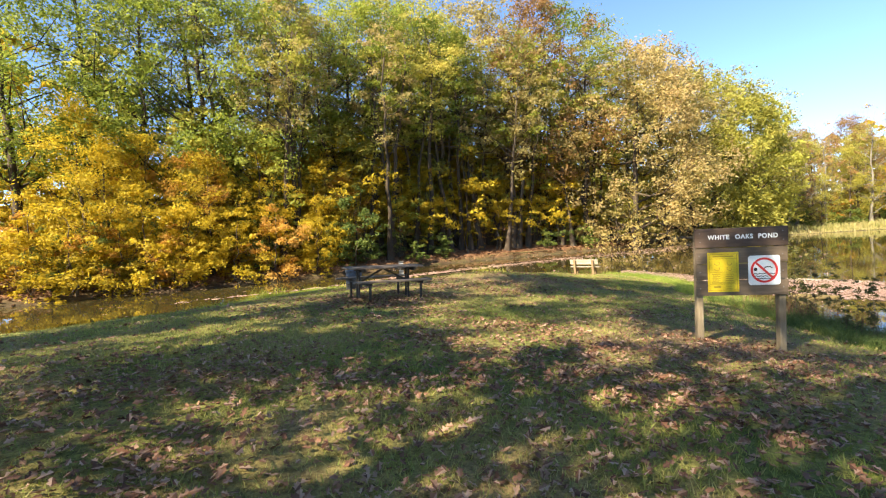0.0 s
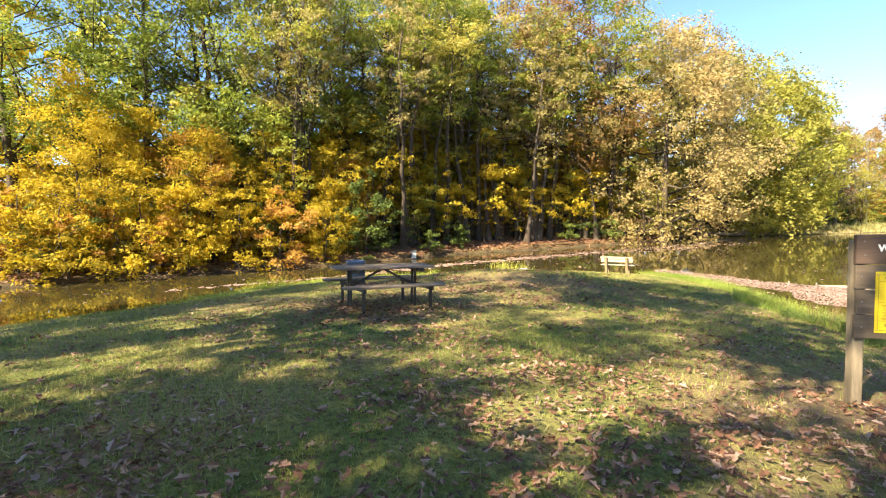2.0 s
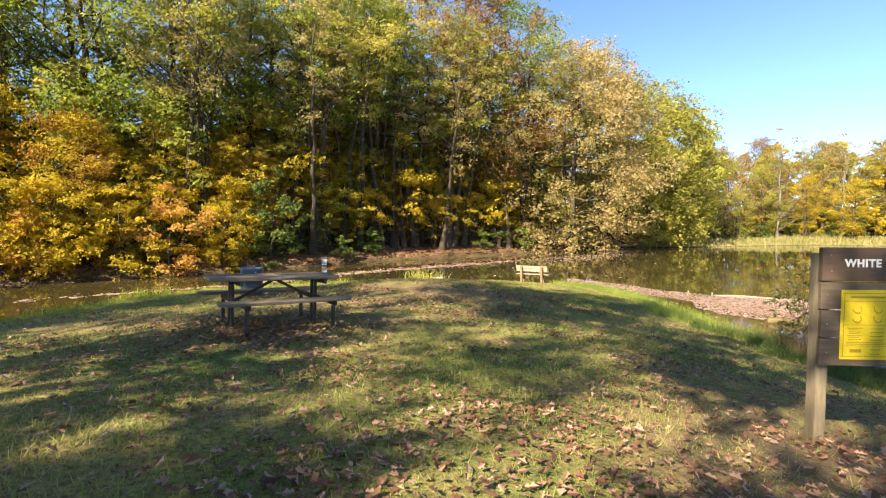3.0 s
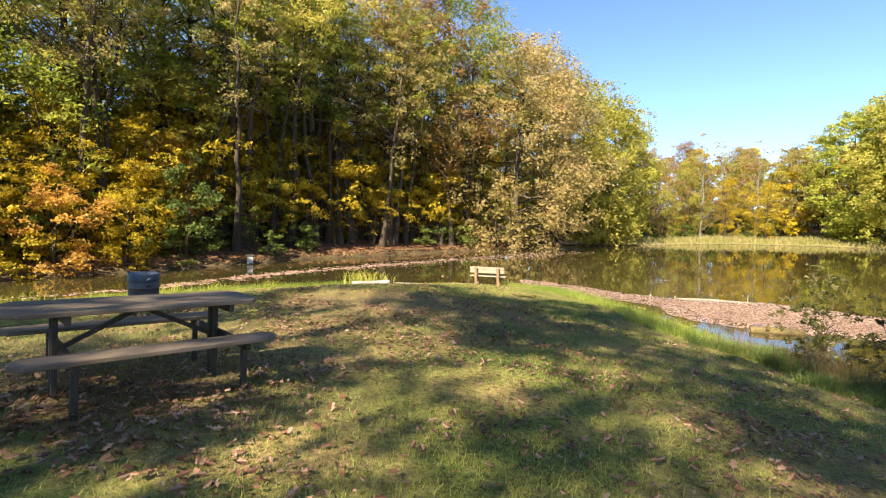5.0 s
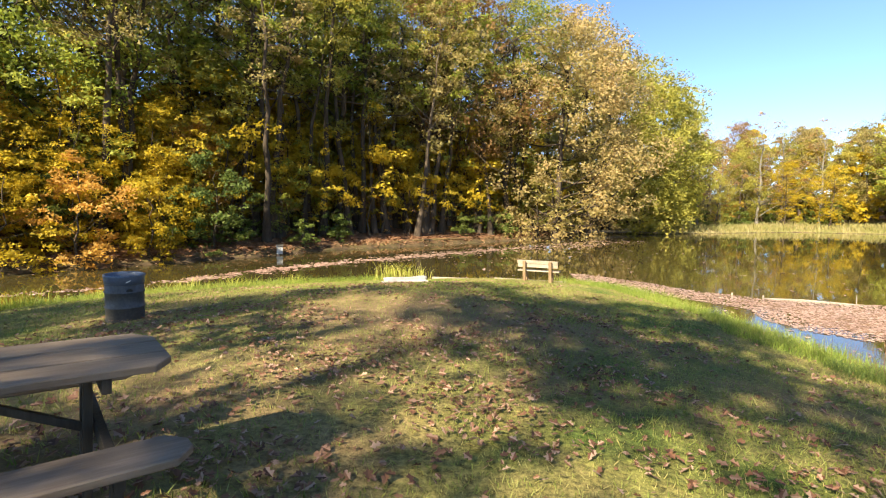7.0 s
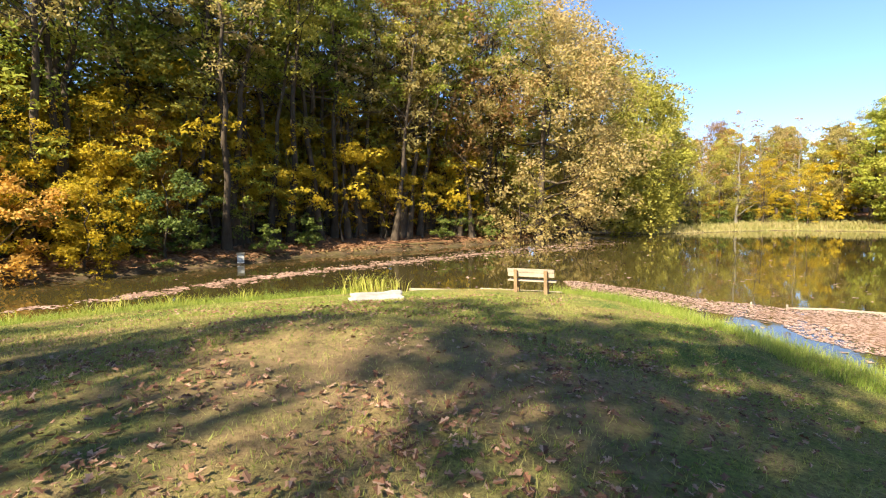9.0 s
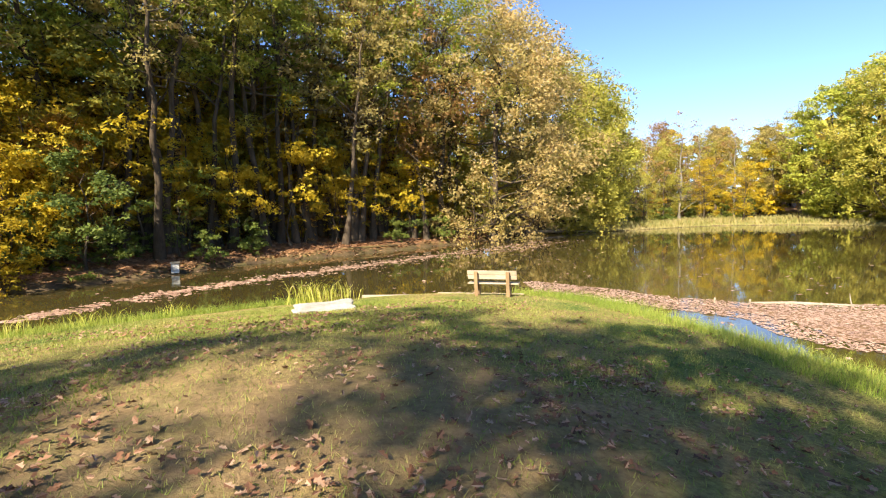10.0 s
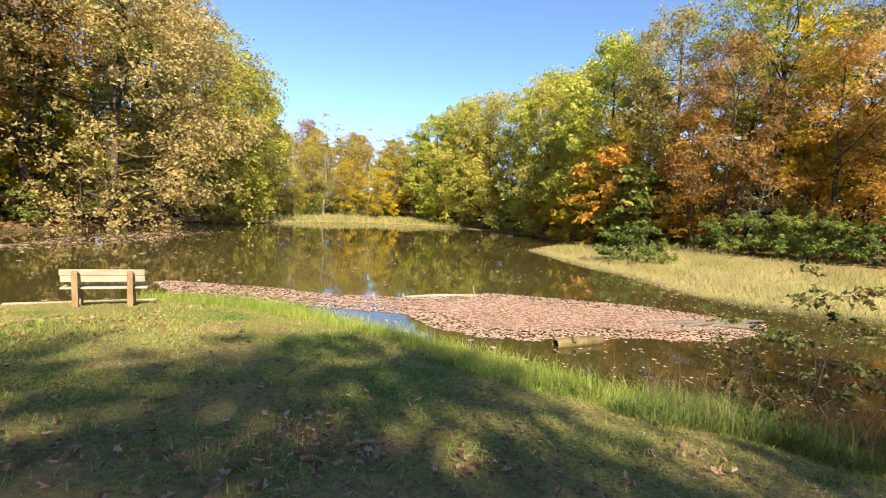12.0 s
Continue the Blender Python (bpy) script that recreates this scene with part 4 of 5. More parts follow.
def picnic_table():
    cx, cy = -1.74, 10.38
    z0 = ground_z(cx, cy)
    t = empty("picnic_table", pose(cx, cy, z0 + 0.03, 0.6, 2.0, 34), "weathered grey picnic table with dark frame, standing on the lawn", "picnic table")
    L, H = 1.97, 0.745
    for k in range(3):
        y = (k - 1) * 0.243
        if k == 1:
            bm = box(L, 0.234, 0.036, (0, 0, 0), 0.006)
        else:
            h, w, sg = L / 2, 0.118, (-1 if k == 0 else 1)
            bm = outline([(-h, -sg * w), (h, -sg * w), (h, sg * (w - 0.13)), (h - 0.09, sg * w), (-h + 0.09, sg * w), (-h, sg * (w - 0.13))][::sg], 0.038, 0.005)
            bmesh.ops.translate(bm, vec=(0, 0, -0.019), verts=bm.verts)
        part("top_plank", bm, GREY_WOOD, t, "", Matrix.Translation((0, y, H - 0.019 + 0.002 * k)))
    for sg in (-1, 1):
        h, w = L / 2 - 0.01, 0.135
        seat = outline([(-h, -w + 0.09), (-h + 0.08, -w), (h - 0.08, -w), (h, -w + 0.09), (h, w - 0.09), (h - 0.08, w), (-h + 0.08, w), (-h, w - 0.09)], 0.04, 0.006)
        part("seat_plank", seat, GREY_WOOD, t, "weathered grey seat plank with clipped corners", Matrix.Translation((0, sg * 0.67, 0.415)))
    for x in (-0.64, 0.64):
        part("top_bearer", box(0.042, 0.70, 0.075, (x + 0.05, 0, H - 0.038 - 0.038), 0.006), FRAME_WOOD, t)
        part("seat_bearer", box(0.042, 1.50, 0.075, (x + 0.05, 0, 0.377), 0.006), FRAME_WOOD, t)
        for y in (-0.065, 0.075):
            part("centre_leg", box(0.042, 0.046, 0.90, (x, y, 0.26), 0.008), FRAME_WOOD, t)
        for sg in (-1, 1):
            part("seat_leg", box(0.05, 0.05, 0.62, (x + 0.05, sg * 0.655, 0.105), 0.01), FRAME_WOOD, t, "dark timber seat leg")
        sg = 1 if x > 0 else -1
        foot, head = Vector((sg * 0.64, 0, 0.36)), Vector((sg * 0.03, 0, H - 0.07))
        run = foot - head
        turn = Matrix.Rotation(-math.atan2(run.z, abs(run.x)) * sg, 4, "Y")
        mid = (foot + head) / 2
        part("brace", box(run.length, 0.036, 0.042, (mid.x, 0.005, mid.z), 0.006, turn), FRAME_WOOD, t, "dark diagonal brace")
    part("brace_block", box(0.12, 0.30, 0.035, (0, 0, H - 0.056), 0.006), FRAME_WOOD, t)


picnic_table()


def join_bm(paths, sides=6):
    bm = bmesh.new()
    for p in paths:
        v, f = tube(p, sides)
        vs = [bm.verts.new(c) for c in v]
        for c in f:
            bm.faces.new([vs[i] for i in c])
    return bm


def trash_barrel():
    x, y = -4.42, 17.65
    b = empty("trash_barrel", pose(x, y, ground_z(x, y) - 0.01, 1.5, 0.8, 20), "dented dark steel drum used as a litter bin", "litter bin")
    r = 0.312
    prof = [(0.0, 0.012), (r - 0.02, 0.012), (r - 0.004, 0.0), (r, 0.012)]
    for z in (0.28, 0.56):
        prof += [(r, z - 0.022), (r + 0.016, z - 0.008), (r + 0.016, z + 0.008), (r, z + 0.022)]
    prof += [(r, 0.80), (r - 0.006, 0.80), (r - 0.006, 0.03)]
    body = lathe(prof, 48)
    for v in body.verts:
        an = math.atan2(v.co.y, v.co.x)
        dent = 0.016 * math.exp(-((an + 1.2) / 0.35) ** 2 - ((v.co.z - 0.66) / 0.1) ** 2)
        k = 1 - dent / r + 0.004 * math.sin(3 * an + 5 * v.co.z)
        v.co.x, v.co.y = v.co.x * k, v.co.y * k
    part("drum_body", body, DRUM, b)
    part("rim_band", lathe([(r - 0.012, 0.70), (r + 0.008, 0.705), (r + 0.012, 0.80), (r + 0.024, 0.85), (r + 0.024, 0.872), (r + 0.004, 0.878), (r - 0.012, 0.868), (r - 0.014, 0.70)], 48),
         DRUM_TOP, b, "blue-grey rim and top band")
    part("tie", join_bm([[((0.0, -r - 0.012, 0.755), 0.008), ((0.04, -r - 0.02, 0.775), 0.009), ((0.075, -r - 0.01, 0.79), 0.006)]]), WHITE_PAINT, b, "pale tie on the band",
         Matrix.Rotation(radians(10), 4, "Z"))


trash_barrel()


def park_bench():
    a, b = Vector((5.68, 26.83)), Vector((7.05, 26.01))
    mid = (a + b) / 2
    az = math.degrees(math.atan2(b.y - a.y, b.x - a.x))
    p = empty("park_bench", pose(mid.x, mid.y, ground_z(*mid), 0, 0, az), "sun-bleached wooden bench with brown posts facing the pond", "bench")
    W = (b - a).length
    for x in (-W * 0.31, W * 0.33):
        part("back_post", box(0.115, 0.10, 1.05, (x, -0.03, 0.27), 0.012, Matrix.Rotation(radians(7), 4, "X")), POST_WOOD, p, "brown square post")
        part("seat_bearer", box(0.06, 0.50, 0.09, (x, 0.24, 0.335), 0.008), POST_WOOD, p)
        part("front_leg", box(0.09, 0.09, 0.55, (x, 0.42, 0.10), 0.01), POST_WOOD, p)
    for k, z in enumerate((0.755, 0.61)):
        part("back_slat", box(W * (1 - 0.01 * k), 0.036, 0.135, (0.01 * k, 0.045 - (z - 0.6) * 0.12, z), 0.008, Matrix.Rotation(radians(7), 4, "X")), PALE_WOOD, p)
    for k in range(3):
        part("seat_slat", box(W * 1.03, 0.135, 0.038, (0.03, 0.10 + 0.147 * k, 0.40), 0.008), PALE_WOOD, p)


park_bench()


def lump(name, sx, sy, sz, seed, rough=0.1, cuts=4):
    bm = bmesh.new()
    bmesh.ops.create_cube(bm, size=1)
    bmesh.ops.subdivide_edges(bm, edges=bm.edges[:], cuts=cuts, use_grid_fill=True)
    off = Vector((seed * 7.3, seed * 3.1, 0))
    for v in bm.verts:
        c = v.co.copy()
        r = c.length / max(abs(c.x), abs(c.y), abs(c.z), 1e-6) / 1.0
        c = c * (1 - 0.22 * (r - 1))
        n = noise.noise_vector(c * 2.3 + off) * rough + noise.noise_vector(c * 6 + off) * rough * 0.35
        c = c + n
        v.co = (c.x * sx, c.y * sy, c.z * sz)
    return bm


def rock():
    x, y = 1.13, 24.75
    ob = new("boulder", bpy.data.meshes.new("boulder"))
    bm = lump("boulder", 1.5, 0.9, 0.27, 8, 0.15, 7)
    bm.to_mesh(ob.data)
    bm.free()
    ob.data.materials.append(STONE)
    ob.matrix_world = pose(x, y, ground_z(x, y) + 0.05, 5, -1, 8)
    tagged(ob, "flat pale grey stone slab lying in the grass", "stone")


rock()

for px, py, qx, qy in ((2.6, 30.1, 5.2, 29.3), (5.3, 29.2, 8.1, 27.75), (8.2, 27.65, 10.6, 25.7)):
    d = Vector((qx - px, qy - py))
    ob = new("edging_timber", bpy.data.meshes.new("edging_timber"))
    bm = box(d.length, 0.13, 0.11, (0, 0, 0), 0.025)
    bm.to_mesh(ob.data)
    bm.free()
    ob.data.materials.append(PALE_WOOD)
    zz = max(ground_z((px + qx) / 2, (py + qy) / 2) - 0.035, WATER_Z + 0.04)
    ob.matrix_world = pose((px + qx) / 2, (py + qy) / 2, zz, 0, 0, math.degrees(math.atan2(d.y, d.x)))
    tagged(ob, "pale weathered timber edging along the pond shore", "timber", "shore edging timbers")


def stick_thing(name, paths, material, label, category, group="", sides=7):
    ob = new(name, join_tubes(name, paths, material, sides))
    return tagged(ob, label, category, group)


W0 = WATER_Z
for x, y, h in ((13.62, 24.95, 0.16), (14.42, 24.35, 0.15)):
    stick_thing("stake", [[((x, y, W0 - 0.5), 0.035), ((x + 0.01, y, W0 + h * 0.5), 0.034), ((x + 0.015, y, W0 + h), 0.03)]], DRIFT, "short grey wooden stake standing in the shallows", "stake", "stakes")
stick_thing("water_log", [[((14.5, 24.45, W0 - 0.01), 0.05), ((15.6, 23.9, W0 + 0.02), 0.06), ((16.6, 23.2, W0 + 0.01), 0.05), ((17.4, 22.8, W0), 0.03)],
                          [((16.9, 23.0, W0), 0.02), ((17.1, 23.2, W0 + 0.18), 0.015), ((17.15, 23.25, W0 + 0.34), 0.008)]], DRIFT, "bleached log half sunk at the edge of the leaf raft", "log")
stick_thing("shore_log", [[((12.4, 18.15, W0 + 0.05), 0.12), ((12.9, 17.85, W0 + 0.07), 0.13), ((13.65, 17.45, W0 + 0.05), 0.10)],
                          [((12.7, 17.8, W0 + 0.1), 0.05), ((12.8, 17.9, W0 + 0.26), 0.03)]], WET_LOG, "short mossy brown log lying in the shallows", "log", sides=10)
stick_thing("drift_branch", [[((17.0, 17.1, W0 + 0.02), 0.05), ((18.0, 15.9, W0 + 0.10), 0.07), ((19.1, 14.4, W0 + 0.06), 0.05)],
                             [((17.6, 16.6, W0), 0.04), ((18.4, 15.0, W0 + 0.07), 0.06), ((18.7, 14.2, W0 + 0.05), 0.05)],
                             [((18.0, 15.9, W0 + 0.08), 0.03), ((18.3, 16.1, W0 + 0.22), 0.015)],
                             [((17.2, 16.2, W0 + 0.04), 0.05), ((18.6, 15.3, W0 + 0.16), 0.06), ((20.0, 14.3, W0 + 0.10), 0.035)]], GREY_DRIFT, "dark grey driftwood branches stranded on the leaf raft", "driftwood")
stick_thing("bank_log", [[((24.5, 70.2, W0 + 0.35), 0.28), ((30, 73.8, W0 + 0.5), 0.24), ((36, 75.0, W0 + 0.35), 0.18), ((41, 75.8, W0 + 0.2), 0.08)],
                         [((34, 74.6, W0 + 0.4), 0.1), ((36, 74.4, W0 + 1.0), 0.05), ((37, 74.6, W0 + 1.3), 0.02)]], DRIFT, "long pale fallen trunk along the far bank", "log")
stick_thing("bank_log", [[((1.5, 50.8, W0 + 0.3), 0.16), ((5.5, 53.6, W0 + 0.38), 0.14), ((9.5, 56.3, W0 + 0.3), 0.08)]], WET_LOG, "dark fallen trunk along the wooded bank", "log")
stick_thing("bank_log", [[((-24.5, 29.2, W0 + 0.25), 0.16), ((-20.5, 31.0, W0 + 0.3), 0.14), ((-17.0, 33.2, W0 + 0.3), 0.07)]], WET_LOG, "dark fallen trunk along the wooded bank", "log")


def nest_box():
    x, y = -6.6, 42.0
    n = empty("nest_box", pose(x, y, W0, 0, 0, 12), "pale nest box on a post in the shallows", "nest box")
    part("post", join_bm([[((0, 0, -0.6), 0.05), ((0, 0, 0.2), 0.05)]]), STEEL, n)
    part("box_body", box(0.40, 0.32, 0.55, (0, 0, 0.36), 0.01), PALE_GREY, n)
    part("box_roof", box(0.48, 0.42, 0.035, (0, -0.02, 0.665), 0.008, Matrix.Rotation(radians(9), 4, "X")), STEEL, n, "grey sloping lid")


nest_box()

# ---- saplings and tall weeds on the right-hand shore ----
LEAF["sapling"] = leafy("sapling_leaf", (0.05, 0.06, 0.02), (0.12, 0.12, 0.035), (0.30, 0.16, 0.06), 0.35)
LABELS["sapling"] = "slender shore sapling with sparse dull green leaves"
tree_kind("sapling", "sapling", name="sapling", seed=120, height=2.3, spread=0.85, base=0.25, leaves=1000, size=0.095, clumps=50, trunk=0.016, sides=5, open_crown=0.4, forks=9)
plant("sapling", 9.75, 13.5, 2.15, 40)
plant("sapling", 9.45, 12.3, 1.7, 130)
plant("sapling", 9.9, 11.0, 1.5, 250)
plant("sapling", 10.1, 14.3, 1.6, 310)
plant("sapling", 9.0, 10.2, 1.2, 10)
for x, y, h in ((36.5, 23.5, 2.0), (37.5, 20.5, 1.4), (40.5, 12.5, 2.4), (38.5, 9.5, 2.2), (43.5, 15.5, 2.4), (37, 6.0, 2.4), (45, 18.5, 2.2), (41, 10, 2.0), (35.5, 3.5, 2.3), (42, 13.8, 2.6), (39.6, 11.2, 2.4), (40, 7.6, 2.6), (38, 4.2, 2.5), (43, 17, 2.4), (44.6, 13, 2.8), (36.9, 22.0, 2.4)):
    plant("bush", x, y, h)
for x, y, h in ((72, 97, 3), (60, 93, 3.2), (88, 98, 3), (79, 99, 2.6), (99, 86, 3.4), (101, 74, 3.2), (66, 94, 2.6), (-17, 36.5, 2.2), (-21.5, 33, 2.0), (-12.6, 40.2, 2.2), (8.5, 57.0, 1.8),
                (14, 60.5, 2.2), (-3.2, 48.5, 2.0), (-5.5, 45.0, 1.6)):
    plant("bush", x, y, h)


# ---- grasses, fallen and floating leaves ----
def blades(name, q, z, height, width, material, label, rng, lean=0.45, steps=1):
    """One mesh of loose blades, each a bent, pointed strip."""
    n = len(q)
    an = rng.uniform(0, 2 * math.pi, n)
    side = np.stack([np.cos(an), np.sin(an), np.zeros(n)], 1)
    an2 = rng.uniform(0, 2 * math.pi, n)
    tip = np.stack([np.cos(an2), np.sin(an2), np.zeros(n)], 1) * (height * rng.uniform(0.1, lean * 2, n))[:, None]
    base = np.column_stack([q, z - 0.008])
    up = np.zeros((n, 3))
    up[:, 2] = height
    w = (side * width[:, None]) / 2
    if steps == 1:
        v = np.stack([base - w, base + w, base + up + tip], 1).reshape(-1, 3)
        me = fast_mesh(name, v, np.arange(n * 3).reshape(-1, 3), 3, material)
    else:
        mid = base + up * 0.6 + tip * 0.3
        v = np.stack([base - w, base + w, mid + w * 0.8, base + up * 0.92 + tip, mid - w * 0.8], 1).reshape(-1, 3)
        tri = (np.arange(n) * 5)[:, None, None] + np.array([(0, 1, 2), (0, 2, 4), (4, 2, 3)])
        me = fast_mesh(name, v, tri.reshape(-1, 3), 3, material)
    return tagged(new(name, me), label, "grass", kind="stuff")


def clumpy(q, s, k):
    return 0.5 + 0.33 * wave(q[:, 0], q[:, 1], s, k)


def leaves_on(name, q, z, size, material, label, rng, tilt=0.5, curl=0.25):
    """Lobed leaves lying about, each folded a little along its midrib."""
    n = len(q)
    half = np.array([(-0.5, 0.0), (-0.28, 0.26), (-0.10, 0.13), (0.10, 0.36), (0.24, 0.15), (0.5, 0.0)])
    an = rng.uniform(0, 2 * math.pi, n)
    u = np.stack([np.cos(an), np.sin(an), rng.normal(0, tilt * 0.5, n)], 1)
    u /= np.linalg.norm(u, axis=1)[:, None]
    v = np.stack([-np.sin(an), np.cos(an), rng.normal(0, tilt, n)], 1)
    v /= np.linalg.norm(v, axis=1)[:, None]
    up = np.cross(u, v)
    base = np.column_stack([q, z])
    s = size[:, None]
    c = rng.uniform(-0.2, 1.0, n)[:, None] * curl
    out = []
    for sg in (1, -1):
        for a, b in (half if sg == 1 else half[::-1]):
            out.append(base + s * (u * a + v * b * sg * rng.uniform(0.85, 1.15, (n, 1)) + up * c * (abs(b) * 1.6 + a * a * 0.8)))
    vs = np.stack(out, 1).reshape(-1, 3)
    return tagged(new(name, fast_mesh(name, vs, np.arange(n * 12).reshape(-1, 6), 6, material)), label, "leaves", kind="stuff")


def strew():
    rng = np.random.default_rng(77)
    # short turf
    q = np.concatenate([np.column_stack([rng.normal(0.8, 4.2, 330000), rng.uniform(0.6, 27, 330000)]), np.column_stack([rng.uniform(-11, 10.5, 60000), rng.uniform(4, 29, 60000)])])
    z, masks, d, ws, pond = land(q)
    keep = (~pond) & (ws[3] > 0.5) & (d > 0.2) & (rng.random(len(q)) < np.clip(clumpy(q, 0.9, 3) + 0.25, 0.3, 1) * (1 - 0.9 * np.clip(masks["dirt"], 0, 1)) * np.where(q[:, 1] > 11, 0.75, 1))
    q, z = q[keep], z[keep]
    far = np.clip((np.abs(q[:, 0] - 0.8) + np.maximum(0, q[:, 1] - 16)) / 12, 0, 1)
    blades("lawn_grass", q, z, rng.uniform(0.02, 0.075, len(q)) * (0.6 + 0.8 * clumpy(q, 0.9, 5)), rng.uniform(0.006, 0.012, len(q)) * (1 + far), BLADE,
           "short autumn lawn grass, part green and part straw", rng, 0.6)
    # lush fringe along the shore
    n = 150000
    q = np.column_stack([rng.uniform(-13, 11, n), rng.uniform(12, 30.5, n)])
    z, masks, d, ws, pond = land(q)
    right = q[:, 0] > 6
    lim = np.where(right, 1.2 + 1.4 * clumpy(q, 0.8, 1), 0.9 + 0.8 * clumpy(q, 0.8, 1))
    keep = (~pond) & (ws[3] > 0.5) & (~right | (q[:, 1] > 14.2 + clumpy(q, 1.3, 4))) & (d < lim) & ~((q[:, 0] > 1) & (q[:, 0] < 8) & (q[:, 1] > 27))
    q, z, d = q[keep], z[keep], d[keep]
    blades("shore_grass", q, z, rng.uniform(0.12, 0.36, len(q)) * np.where(d < 0.3, 1.2, 0.8), rng.uniform(0.006, 0.013, len(q)), LUSH, "lush bright green grass fringing the pond", rng, 0.5, 2)
    # rank weeds by the saplings
    n = 90000
    q = np.column_stack([rng.uniform(5.5, 12.5, n), rng.uniform(3, 15.8, n)])
    z, masks, d, ws, pond = land(q)
    keep = (~pond & (d < 2.6 * clumpy(q, 0.9, 2) + 0.9)) | (pond & (d < 0.5))
    q, z, d = q[keep], np.maximum(z[keep], W0), d[keep]
    blades("shore_weeds", q, z, rng.uniform(0.08, 0.34, len(q)) * (0.5 + clumpy(q, 1.7, 6)) * np.clip(1.6 - 0.35 * d, 0.5, 1.3), rng.uniform(0.005, 0.010, len(q)), WEED, "rank green weeds at the water's edge", rng, 0.9, 2)
    n = 2600
    q = np.column_stack([rng.normal(9.2, 0.9, n), rng.normal(13.0, 1.6, n)])
    z, masks, d, ws, pond = land(q)
    keep = (d < 1.6) & (rng.random(n) < clumpy(q, 2.0, 7))
    q, z = q[keep], np.maximum(z[keep], W0)
    blades("weed_stalks", q, z, rng.uniform(0.3, 0.95, len(q)), rng.uniform(0.004, 0.008, len(q)), STALK, "dry reddish brown weed stalks on the shore", rng, 0.3, 2)
    # meadow and spit
    n = 90000
    q = np.column_stack([rng.uniform(18, 112, n), rng.uniform(-4, 112, n)])
    z, masks, d, ws, pond = land(q)
    keep = (~pond) & (((ws[1] > 0.5) & (d < 26)) | ((ws[2] > 0.5) & (d < 14) & (q[:, 0] < 62) & (q[:, 0] > 44)))
    q, z, d, m2 = q[keep], z[keep], d[keep], ws[1][keep]
    blades("meadow_grass", q, z, rng.uniform(0.35, 1.0, len(q)) * np.clip(d / 3, 0.3, 1) * np.where(m2 > 0.5, 1.4, 0.5) * (0.5 + clumpy(q, 0.3, 2)), rng.uniform(0.04, 0.09, len(q)) * np.where(m2 > 0.5, 1.8, 1.0),
           STRAW, "tall straw-coloured autumn meadow grass", rng, 0.35, 2)
    # the spit's finer sedge
    n = 150000
    q = np.column_stack([rng.uniform(22, 56, n), rng.uniform(-2, 38, n)])
    z, masks, d, ws, pond = land(q)
    keep = (~pond) & (ws[2] > 0.5) & (d < 12) & (rng.random(n) < np.clip(0.25 + clumpy(q, 0.6, 5), 0, 1))
    q, z, d = q[keep], z[keep], d[keep]
    blades("sedge", q, z, rng.uniform(0.12, 0.42, len(q)) * np.clip(d / 2.5, 0.35, 1.2) * (0.4 + clumpy(q, 0.5, 4)), rng.uniform(0.018, 0.04, len(q)), STRAW, "straw and olive sedge on the far spit", rng, 0.7)
    # fallen oak leaves on the lawn
    n = 88000
    q = np.concatenate([np.column_stack([rng.normal(0.8, 3.8, n), rng.uniform(-0.5, 25, n)]), np.column_stack([rng.normal(2.2, 1.2, 2500), rng.normal(4.0, 1.3, 2500)]),
                        np.column_stack([rng.normal(-2.6, 1.2, 1500), rng.normal(3.8, 0.9, 1500)]), np.column_stack([rng.normal(-1.6, 0.9, 1500), rng.normal(9.9, 0.8, 1500)]),
                        np.column_stack([rng.normal(4.6, 0.9, 900), rng.normal(6.0, 0.9, 900)]), np.column_stack([rng.normal(0.6, 2.2, 4200), rng.uniform(0.2, 4.2, 4200)])])
    z, masks, d, ws, pond = land(q)
    like = np.clip(clumpy(q, 0.75, 8) * clumpy(q, 2.1, 4) * 1.15 - 0.06, 0.02, 1) * np.where(q[:, 1] < 7, 0.9, 0.75) * np.where(q[:, 1] > 18, 0.5, 1)
    like[:n] *= 1.5
    like[n:] = 0.7
    keep = (~pond) & (ws[3] > 0.5) & (rng.random(len(q)) < like)
    q, z = q[keep], z[keep]
    leaves_on("fallen_leaves", q, z + rng.uniform(0.015, 0.055, len(q)), rng.uniform(0.04, 0.075, len(q)) * rng.uniform(0.8, 1.5, len(q)), FALLEN, "dry brown oak leaves scattered over the grass", rng, 0.6, 0.45)
    # leaf raft at the right-hand shore
    n = 42000
    q = np.column_stack([rng.uniform(9, 20, n), rng.uniform(14, 32, n)])
    z, masks, d, ws, pond = land(q)
    keep = within(q, MAT_LOOP) | ((away(q, MAT_LOOP + MAT_LOOP[:1]) < 0.5 * clumpy(q, 1.3, 3)) & pond)
    q, z = q[keep], z[keep]
    leaves_on("leaf_raft", q, np.maximum(z, W0) + rng.uniform(0.004, 0.02, len(q)), rng.uniform(0.075, 0.135, len(q)), FLOATING, "raft of sodden pinkish brown leaves in the shallows", rng, 0.09, 0.06)
    # leaves drifting in lines along the channel
    line = np.array([(-16, 24.0), (-9.1, 29.3), (-6.1, 32.5), (-3.5, 36.1), (0.5, 39.4), (4.0, 42.4), (8.6, 46.1), (17.2, 51.0), (26, 60)])
    s = rng.uniform(0, len(line) - 1.001, 15000)
    i = s.astype(int)
    spine = line[i] + (line[i + 1] - line[i]) * (s - i)[:, None]
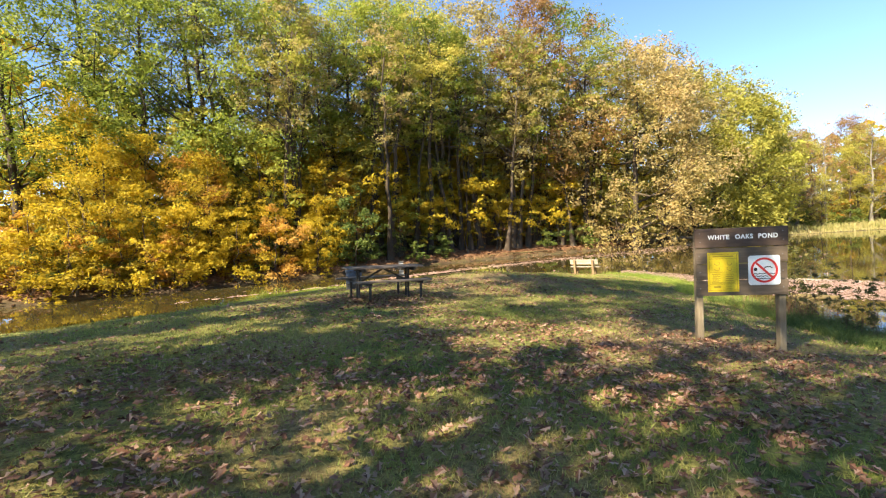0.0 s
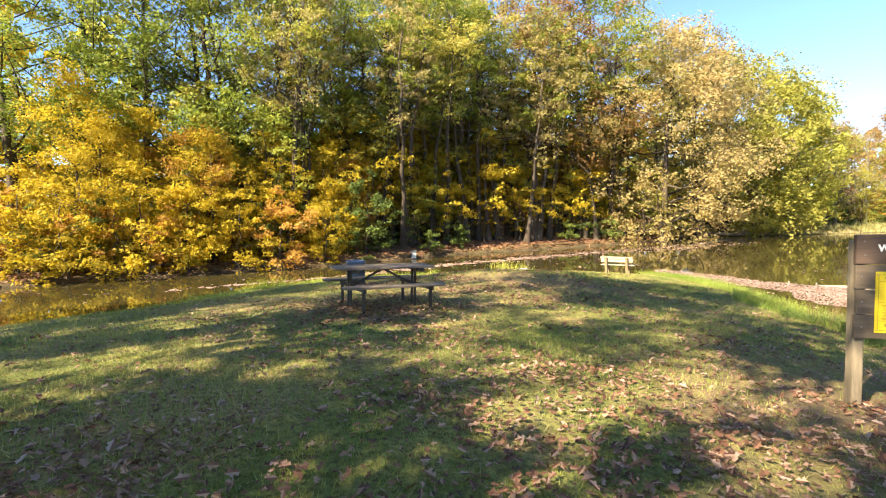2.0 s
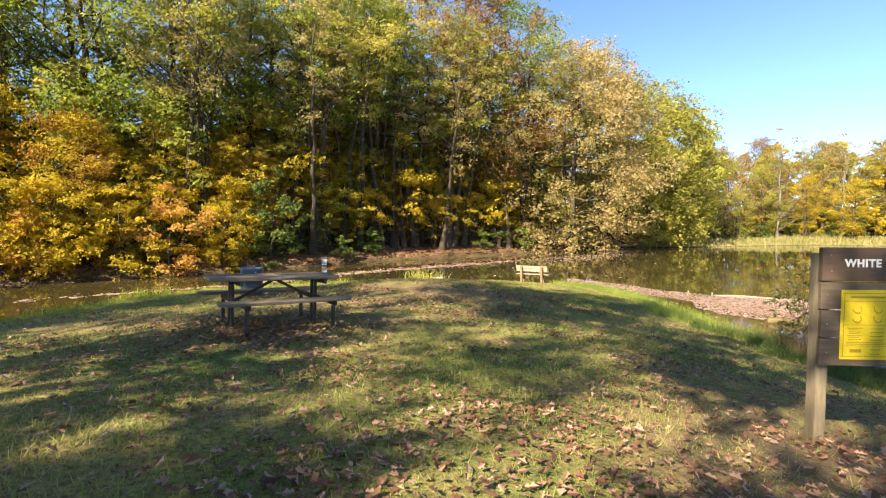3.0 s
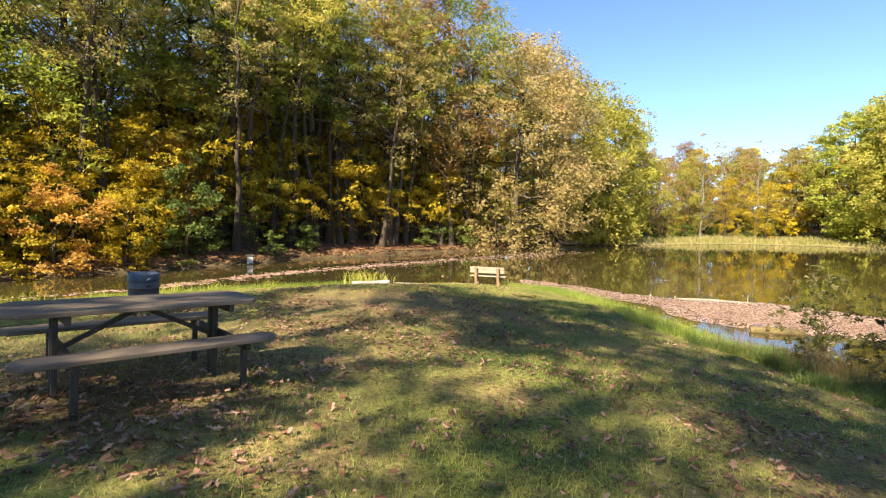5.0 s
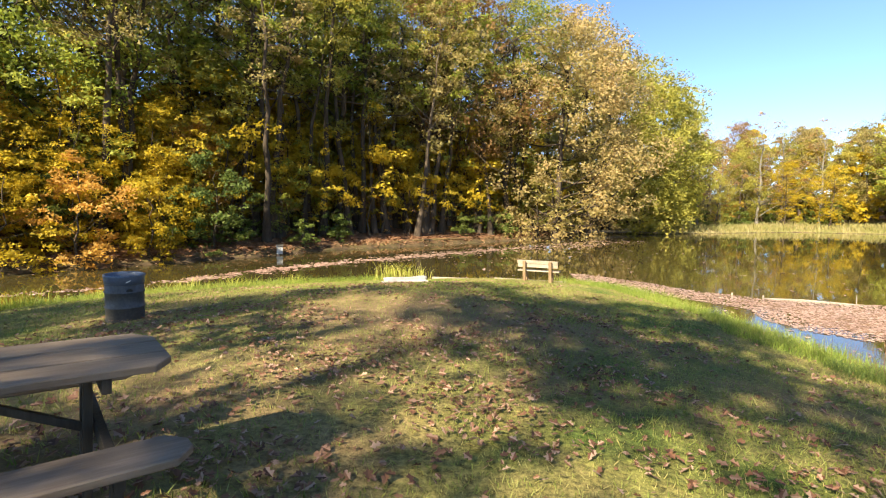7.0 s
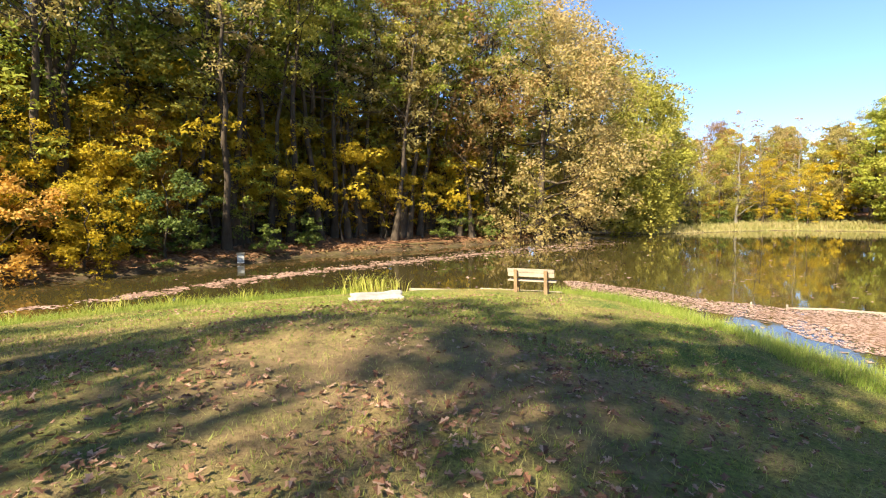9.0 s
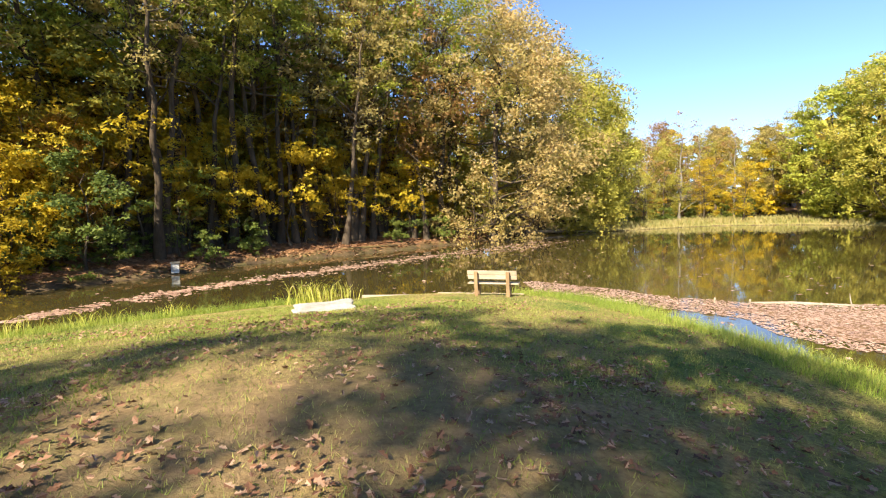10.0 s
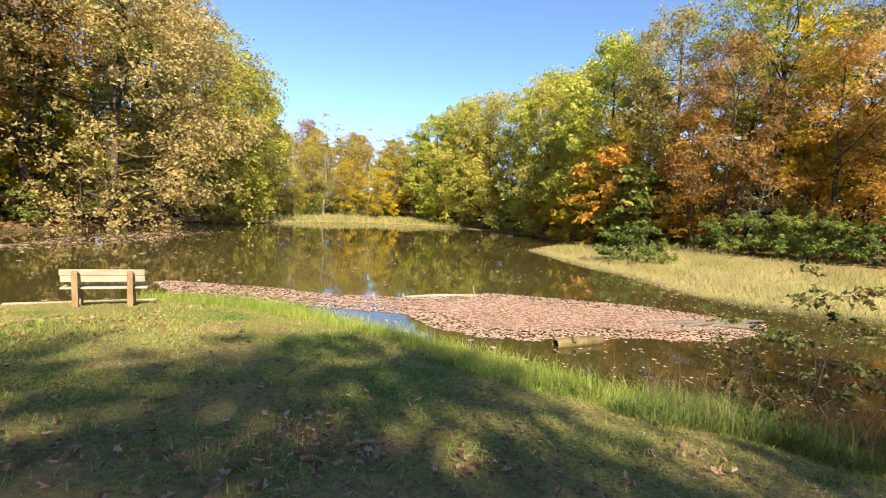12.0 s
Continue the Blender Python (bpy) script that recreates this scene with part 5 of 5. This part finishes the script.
    q = np.concatenate([spine + rng.normal(0, 1, (15000, 2)) * (0.35 + np.clip((spine[:, :1] + 12) / 30, 0, 1) * 1.6), np.column_stack([rng.uniform(-22, 30, 30000), rng.uniform(18, 72, 30000)]), np.column_stack([rng.uniform(11, 25, 7000), rng.uniform(3, 18, 7000)])])
    n = len(q)
    z, masks, d, ws, pond = land(q)
    off = away(q, line)
    wide = 0.3 + np.clip((q[:, 0] + 12) / 30, 0, 1) * 2.2
    like = np.exp(-(off / wide) ** 2) * np.clip(2.6 * clumpy(q, 1.1, 6) * clumpy(q, 2.7, 2) - 0.25, 0, 0.75) + 0.5 * np.exp(-(d / 0.5) ** 2) + np.where(q[:, 0] > 4, 0.035, 0.012) + np.where((q[:, 0] > 11) & (q[:, 1] < 18), 0.35 * clumpy(q, 0.8, 5), 0)
    keep = pond & (rng.random(n) < like)
    q = q[keep]
    leaves_on("drifting_leaves", q, np.full(len(q), W0 + 0.006), rng.uniform(0.12, 0.26, len(q)) * np.where(q[:, 1] < 18, 0.5, 1), FLOATING, "fallen leaves floating in drifts on the pond", rng, 0.1, 0.1)
    # litter along the wooded bank
    n = 80000
    q = np.column_stack([rng.uniform(-30, 32, n), rng.uniform(24, 84, n)])
    z, masks, d, ws, pond = land(q)
    keep = (~pond) & (ws[0] > 0.6) & (rng.random(n) < np.where(d < 4, 1, 0.35)) & (d < 11)
    q, z = q[keep], z[keep]
    leaves_on("bank_litter", q, z + 0.02, rng.uniform(0.16, 0.34, len(q)), BANK_LEAF, "rust-brown leaf litter on the wooded bank", rng)


strew()


def reed_clump(x, y, n, h, spread, seed):
    rng = np.random.default_rng(seed)
    q = rng.normal(0, spread, (n, 2))
    z = np.maximum(land(q + (x, y))[0], W0 - 0.05)
    ob = blades("reed_clump", q + (x, y), z, rng.uniform(0.5, 1.0, n) * h, rng.uniform(0.012, 0.026, n), REED, "clump of yellow-green reeds at the water's edge", rng, 0.45, 2)
    ob["kind"], ob["category"], ob["group"] = "stuff", "reeds", "reed clumps"
    c = Vector((x, y, ground_z(x, y)))
    ob.data.transform(Matrix.Translation(-c))
    ob.location = c


for i, (x, y, n, h, s) in enumerate(((0.9, 28.6, 130, 0.95, 0.45), (1.7, 28.9, 70, 0.8, 0.3), (-5.4, 28.2, 80, 0.6, 0.4), (-7.2, 27.2, 90, 0.65, 0.5), (-10.9, 23.8, 140, 0.8, 0.5), (-9.0, 25.8, 70, 0.55, 0.4),
                                     (-3.4, 28.6, 60, 0.55, 0.35), (-12.2, 20.2, 80, 0.6, 0.5))):
    reed_clump(x, y, n, h, s, 200 + i)
